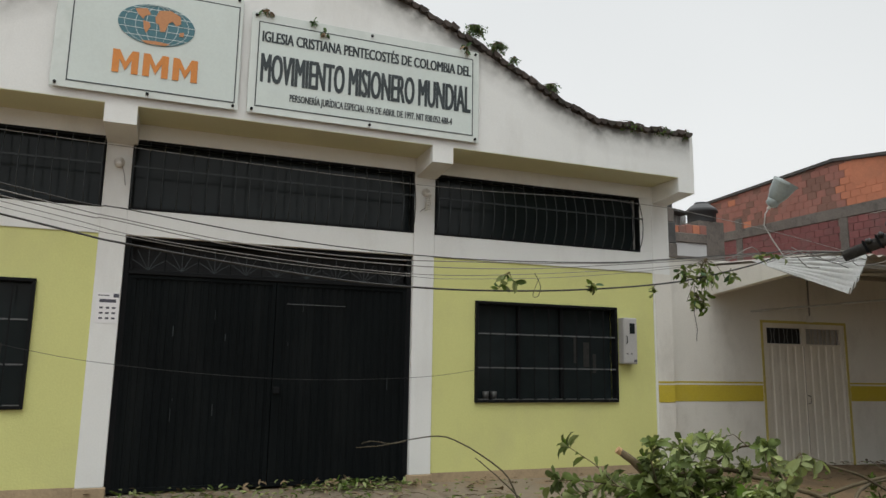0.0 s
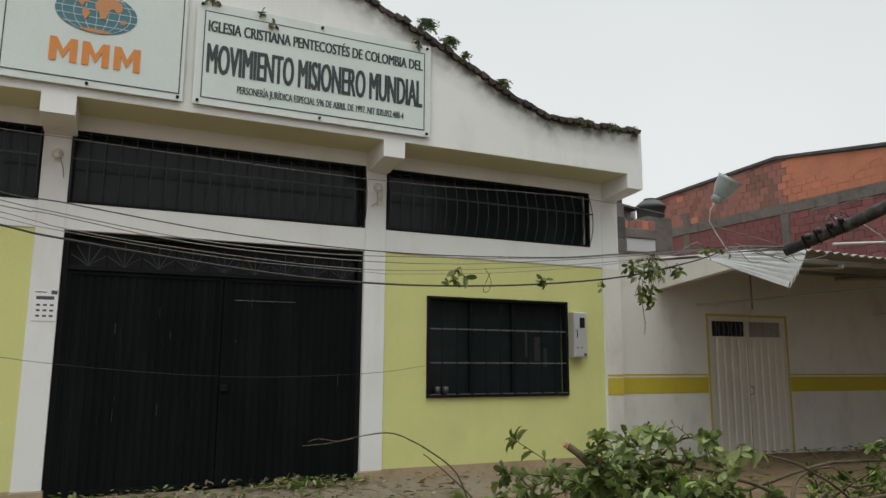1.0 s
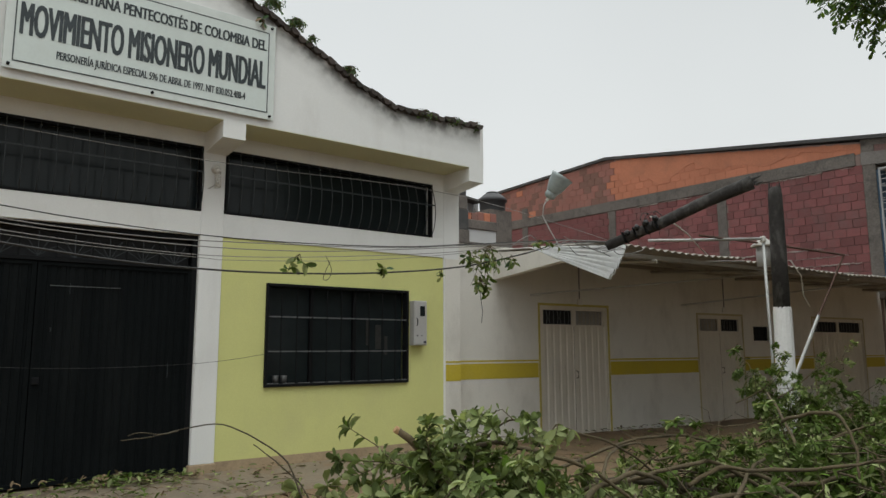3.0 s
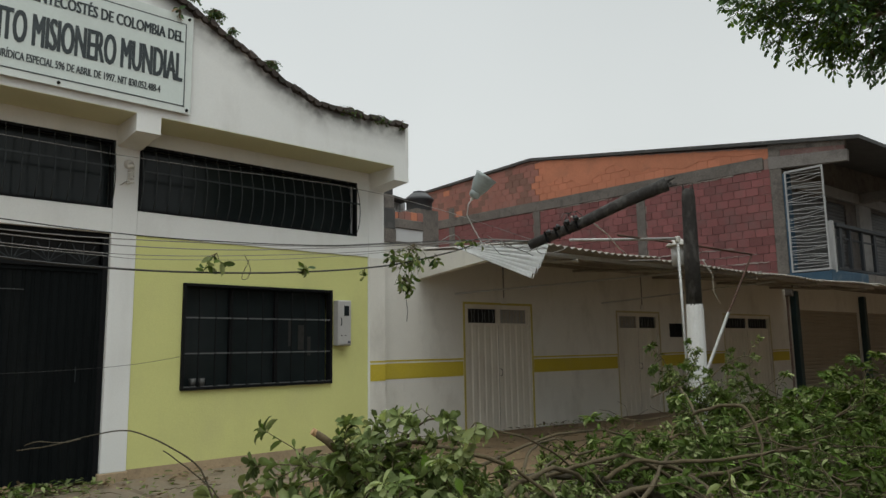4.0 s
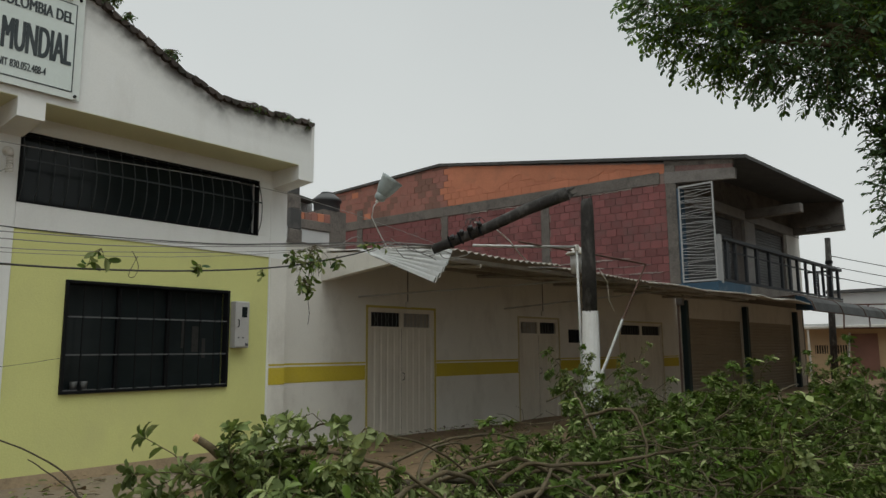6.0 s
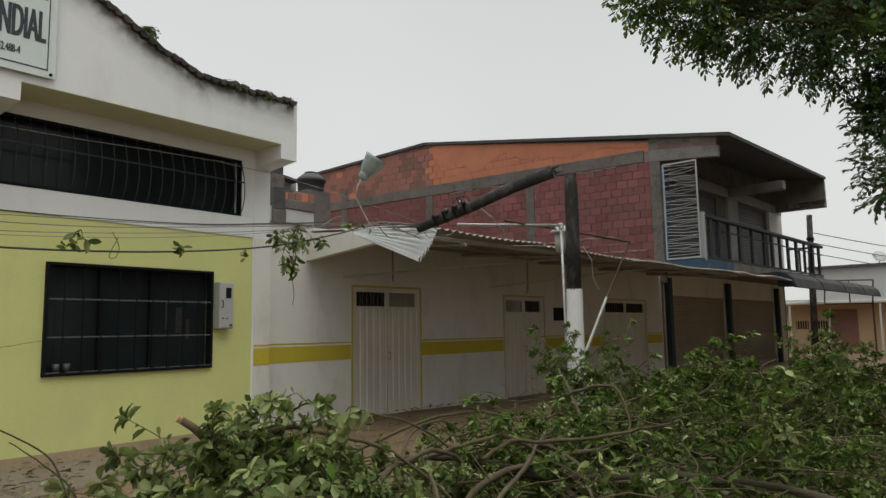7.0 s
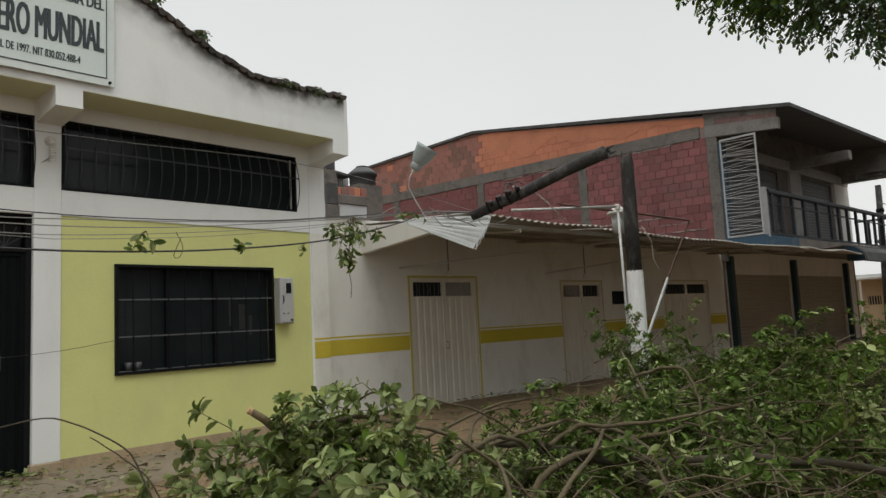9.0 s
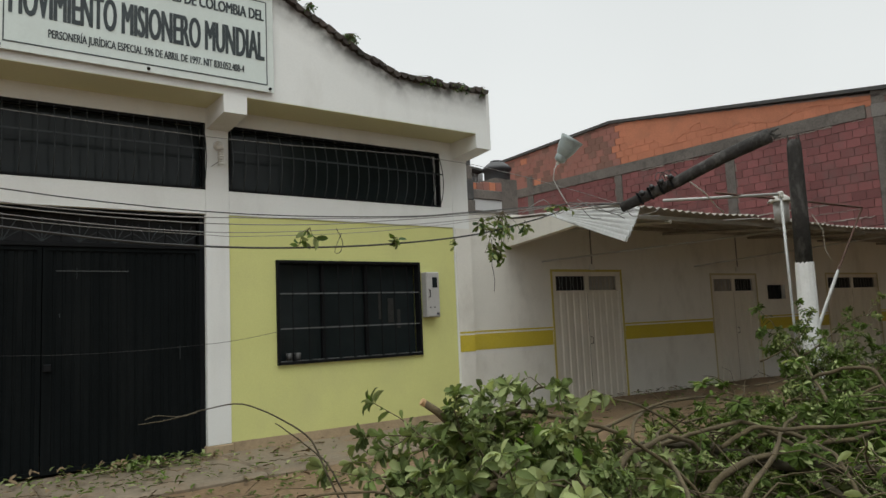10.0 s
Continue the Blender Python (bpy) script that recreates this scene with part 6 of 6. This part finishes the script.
sprig((2.9, -2.62, 2.56), 20, 0.075, 0.35, 0.08, 7, "leafy twig tangled in the cable bundle")
sprig((-1.99, -0.66, 5.24), 12, 0.085, 0.09, 0.07, 8, "leaf sprig stuck on the sign top", mats=(LEAFD, DRYLEAF, LEAFD))
sprig((-1.45, -0.66, 5.20), 5, 0.07, 0.08, 0.05, 12, "leaf sprig stuck on the sign top", mats=(LEAFD, DRYLEAF, LEAFD))
sprig((-1.35, -0.66, 5.10), 6, 0.08, 0.06, 0.10, 9, "leaf sprig stuck on the sign", mats=(LEAFD, DRYLEAF, LEAFD))
sprig((0.42, -0.66, 5.25), 8, 0.09, 0.07, 0.12, 10, "leaf sprig stuck on the sign corner", mats=(LEAFD, DRYLEAF, LEAFD))
for k, (x, z, n, sp) in enumerate(((0.55, 5.60, 40, 0.16), (0.86, 5.43, 34, 0.16), (1.62, 5.00, 24, 0.12), (2.83, 4.665, 30, 0.22), (3.72, 4.67, 8, 0.10), (1.1, 5.28, 10, 0.1), (3.3, 4.66, 14, 0.16))):
    sprig((x, -0.62, z - 0.03), n * (9 if x < 2 else 5), 0.038, sp, 0.17, 20 + k, "small leafy plant growing between roof tiles", "plant", [LEAFD, LEAFS[0], LEAFD])

# ---------------- street tree ----------------
tr = thing("street_tree", "dark green broad tree overhanging the street", "tree")
TX, TY = 7.2, -9.3
part("trunk", tb([(TX, TY, -0.3), (TX - 0.05, TY + 0.05, 1.2), (TX - 0.2, TY + 0.25, 2.6), (TX - 0.3, TY + 0.4, 3.8)], 0.21, 12, 0.13), BARK, tr, smooth=True)
CX, CY, CZ = 6.25, -7.75, 5.55
rt2 = random.Random(31)
# the lobes of radius 2.0 lie out of view, added to shade heap and veranda
lobes = [(CX, CY, CZ + 0.1, 1.6, 1.35), (4.32, -5.65, 4.92, 0.50, 0.36), (4.66, -6.02, 4.72, 0.66, 0.48), (4.95, -6.36, 4.52, 0.62, 0.48), (5.35, -6.9, 4.54, 0.84, 0.68), (5.68, -7.27, 4.12, 0.55, 0.44), (5.80, -7.42, 3.05, 0.30, 0.42), (5.88, -7.52, 3.45, 0.36, 0.40), (5.95, -7.68, 3.9, 0.45, 0.45), (6.0, -7.75, 2.85, 0.40, 0.45), (5.78, -7.38, 2.70, 0.24, 0.30), (5.95, -7.68, 3.55, 0.46, 0.46), (5.2, -6.5, 5.45, 0.95, 0.62),
         (7.4, -8.6, 5.9, 1.8, 1.4), (6.2, -7.0, 6.3, 1.5, 1.1), (9.0, -9.6, 6.4, 2.0, 1.5), (10.5, -7.0, 6.9, 1.5, 1.0), (8.5, -6.2, 6.8, 1.1, 0.75), (9.2, -7.6, 6.6, 1.5, 1.1), (6.9, -6.6, 6.1, 1.0, 0.7), (10.6, -8.6, 6.4, 2.0, 1.4), (8.2, -11.2, 6.4, 2.0, 1.5)]
bm = bmesh.new()
for k, (x, y, z, ra, rb) in enumerate(lobes):
    a = Vector((TX - 0.3, TY + 0.4, 3.7))
    e = Vector((x, y, z))
    part("limb", tb(smooth_line([a, a.lerp(e, 0.45) + Vector((0, 0, 0.25)), e]), 0.075, 7, 0.02), BARK, tr, smooth=True)
lv = Leaves()
for x, y, z, ra, rb in lobes:
    c = Vector((x, y, z))
    for i in range(int((760 if z < 4.0 else 520 if ra < 1 else 290 if ra < 1.9 else 190) * ra * ra)):
        u = unit(rt2)
        bright = noise.noise((x + u.x * ra, y + u.y * ra, z)) > 0.18
        q = c + Vector((u.x * ra, u.y * ra, u.z * rb)) * rt2.uniform(0.45, 1.06)
        d = (u + Vector((0, 0, -0.12)) + unit(rt2) * 0.8).normalized()
        tw = q + d * 0.17
        tube(bm, [q - d * 0.1, tw], 0.004, 3, 0.002, caps=False)
        for j in range(9):
            f = j / 8
            sd = d.cross(Vector((0, 0, 1))).normalized() * (1 if j % 2 else -1)
            L = rt2.uniform(0.055, 0.10)
            lv.add(q.lerp(tw, f), (d * 0.7 + sd * (0.9 if j < 8 else 0) + unit(rt2) * 0.3), Vector((0, 0, 1)) + unit(rt2) * 0.6, L, L * 0.44, 1 if rt2.random() < (0.45 if bright else 0.05) else 0, 0.2, True)
tagged(part("twig_work", bm, BARK, tr), kind="stuff")
cr = new("crown", lv.mesh("crown", [LEAFD, LEAFS[2]]))
cr.parent = tr
tagged(cr, kind="stuff")

# ---------------- clay blocks of the side wall ----------------
def block_mesh(material):
    return mesh_of(box(bmesh.new(), 0.006, 0.339, -0.045, 0.0, 0.006, 0.229, bev=0.006), "block", material)


RED_ME, OR_ME, BR_ME, DU_ME = block_mesh(REDBLK), block_mesh(ORANGE), block_mesh(BRKBLK), block_mesh(DUSTY)
gaps = [(-0.2, 0.14), (3.98, 4.28), (8.08, 8.36), (12.3, 12.6), (13.95, 14.25)]
rb_ = random.Random(21)
far_bm = {"red": bmesh.new(), "orange": bmesh.new(), "brown": bmesh.new(), "dusty": bmesh.new()}


def put_block(w0, w1, z, z1, kind):
    """One block of the given stretch; the nearer ones are objects of their own."""
    if w1 - w0 < 0.07 or z1 - z < 0.06:
        return
    dy = rb_.uniform(-0.006, 0.006) - 0.008
    if w0 < 8.0 and z > 3.1:
        me = {"red": RED_ME, "orange": OR_ME, "brown": BR_ME, "dusty": DU_ME}[kind]
        ob = new("block", me)
        ob.parent = side
        ob.matrix_basis = Matrix.Translation((w0, dy, z)) @ Matrix.Diagonal(((w1 - w0) / 0.345, 1, (z1 - z) / 0.235, 1))
    else:
        box(far_bm[kind], w0 + 0.006, w1 - 0.006, -0.045 + dy, dy, z + 0.006, z1 - 0.006)


for row in range(15):
    z = 2.63 + row * 0.235
    w = 0.14 - (0.17 if row % 2 else 0)
    while w < 13.8:
        a, b = w, w + 0.345
        for g0, g1 in gaps:
            if a < g1 and b > g0:
                if a < g0:
                    b = min(b, g0)
                else:
                    a = max(a, g1)
        if b > a:
            put_block(a, b, z, min(z + 0.235, 6.15), "red")
        w += 0.345


def rake(w):
    return 6.72 + (8.05 - 6.72) * w / 8.4 if w < 8.4 else 8.05 - 0.05 * (w - 8.4)


for row in range(8):
    z = 6.50 + row * 0.235
    w = 0.14 - (0.17 if row % 2 else 0)
    while w < 13.8:
        a, b = max(w, 0.14), w + 0.345
        top = min(z + 0.235, rake((a + b) / 2) - 0.02)
        if b > a and top > z:
            put_block(a, b, z, top, "orange" if a < 8.0 else rb_.choices(("dusty", "orange", "brown"), (7, 0.4, 2.6))[0])
        w += 0.345
for kind, material in (("red", REDBLK), ("orange", ORANGE), ("brown", BRKBLK), ("dusty", DUSTY)):
    tagged(part("far_blockwork", far_bm[kind], material, side), kind="stuff")

# pale mortar squeezed out of the joints
SMEAR = mat("pale_mortar", (0.36, 0.315, 0.285), 0.95, var=0.25, bump=0.6, fine=40)
rm = random.Random(52)
for k in range(60):
    low = k < 40
    w0 = rm.uniform(0.2, 3.3) if low else rm.choice((rm.uniform(0.2, 3.9), rm.uniform(4.3, 8.0)))
    z0 = 2.63 + 0.235 * (rm.randrange(3, 7) if low else 14) + (0.0 if low else 0.20)
    n = rm.randrange(4, 15)
    b = tube(bmesh.new(), [(w0 + 0.07 * i, 0.004, z0 + rm.uniform(-0.022, 0.022)) for i in range(n)], rm.uniform(0.005, 0.015), 5, 0.004)
    part("mortar_smear", b, SMEAR, side)

# orange wash smeared over the upper blocks, with a ragged lower edge
rw = random.Random(88)
edge = [(0.2 + 0.2 * i, 0.0) for i in range(39)]
low = [(w, 6.53 + (rake(w) - 6.55) * (0.42 + 0.6 * noise.noise((w * 0.9, 2.0, 0.0))) + rw.uniform(-0.03, 0.05)) for w, _ in edge]
top = [(w, rake(w) - 0.03) for w, _ in edge]
low = [(w, min(z, rake(w) - 0.06)) for w, z in low]
wash = prism(low + top[::-1], -0.0005, 0.03)
wash.transform(Matrix.Diagonal((1, -1, 1, 1)))
bmesh.ops.recalc_face_normals(wash, faces=wash.faces[:])
part("orange_wash", wash, ORWASH, side, "smeared orange render over the upper blocks")
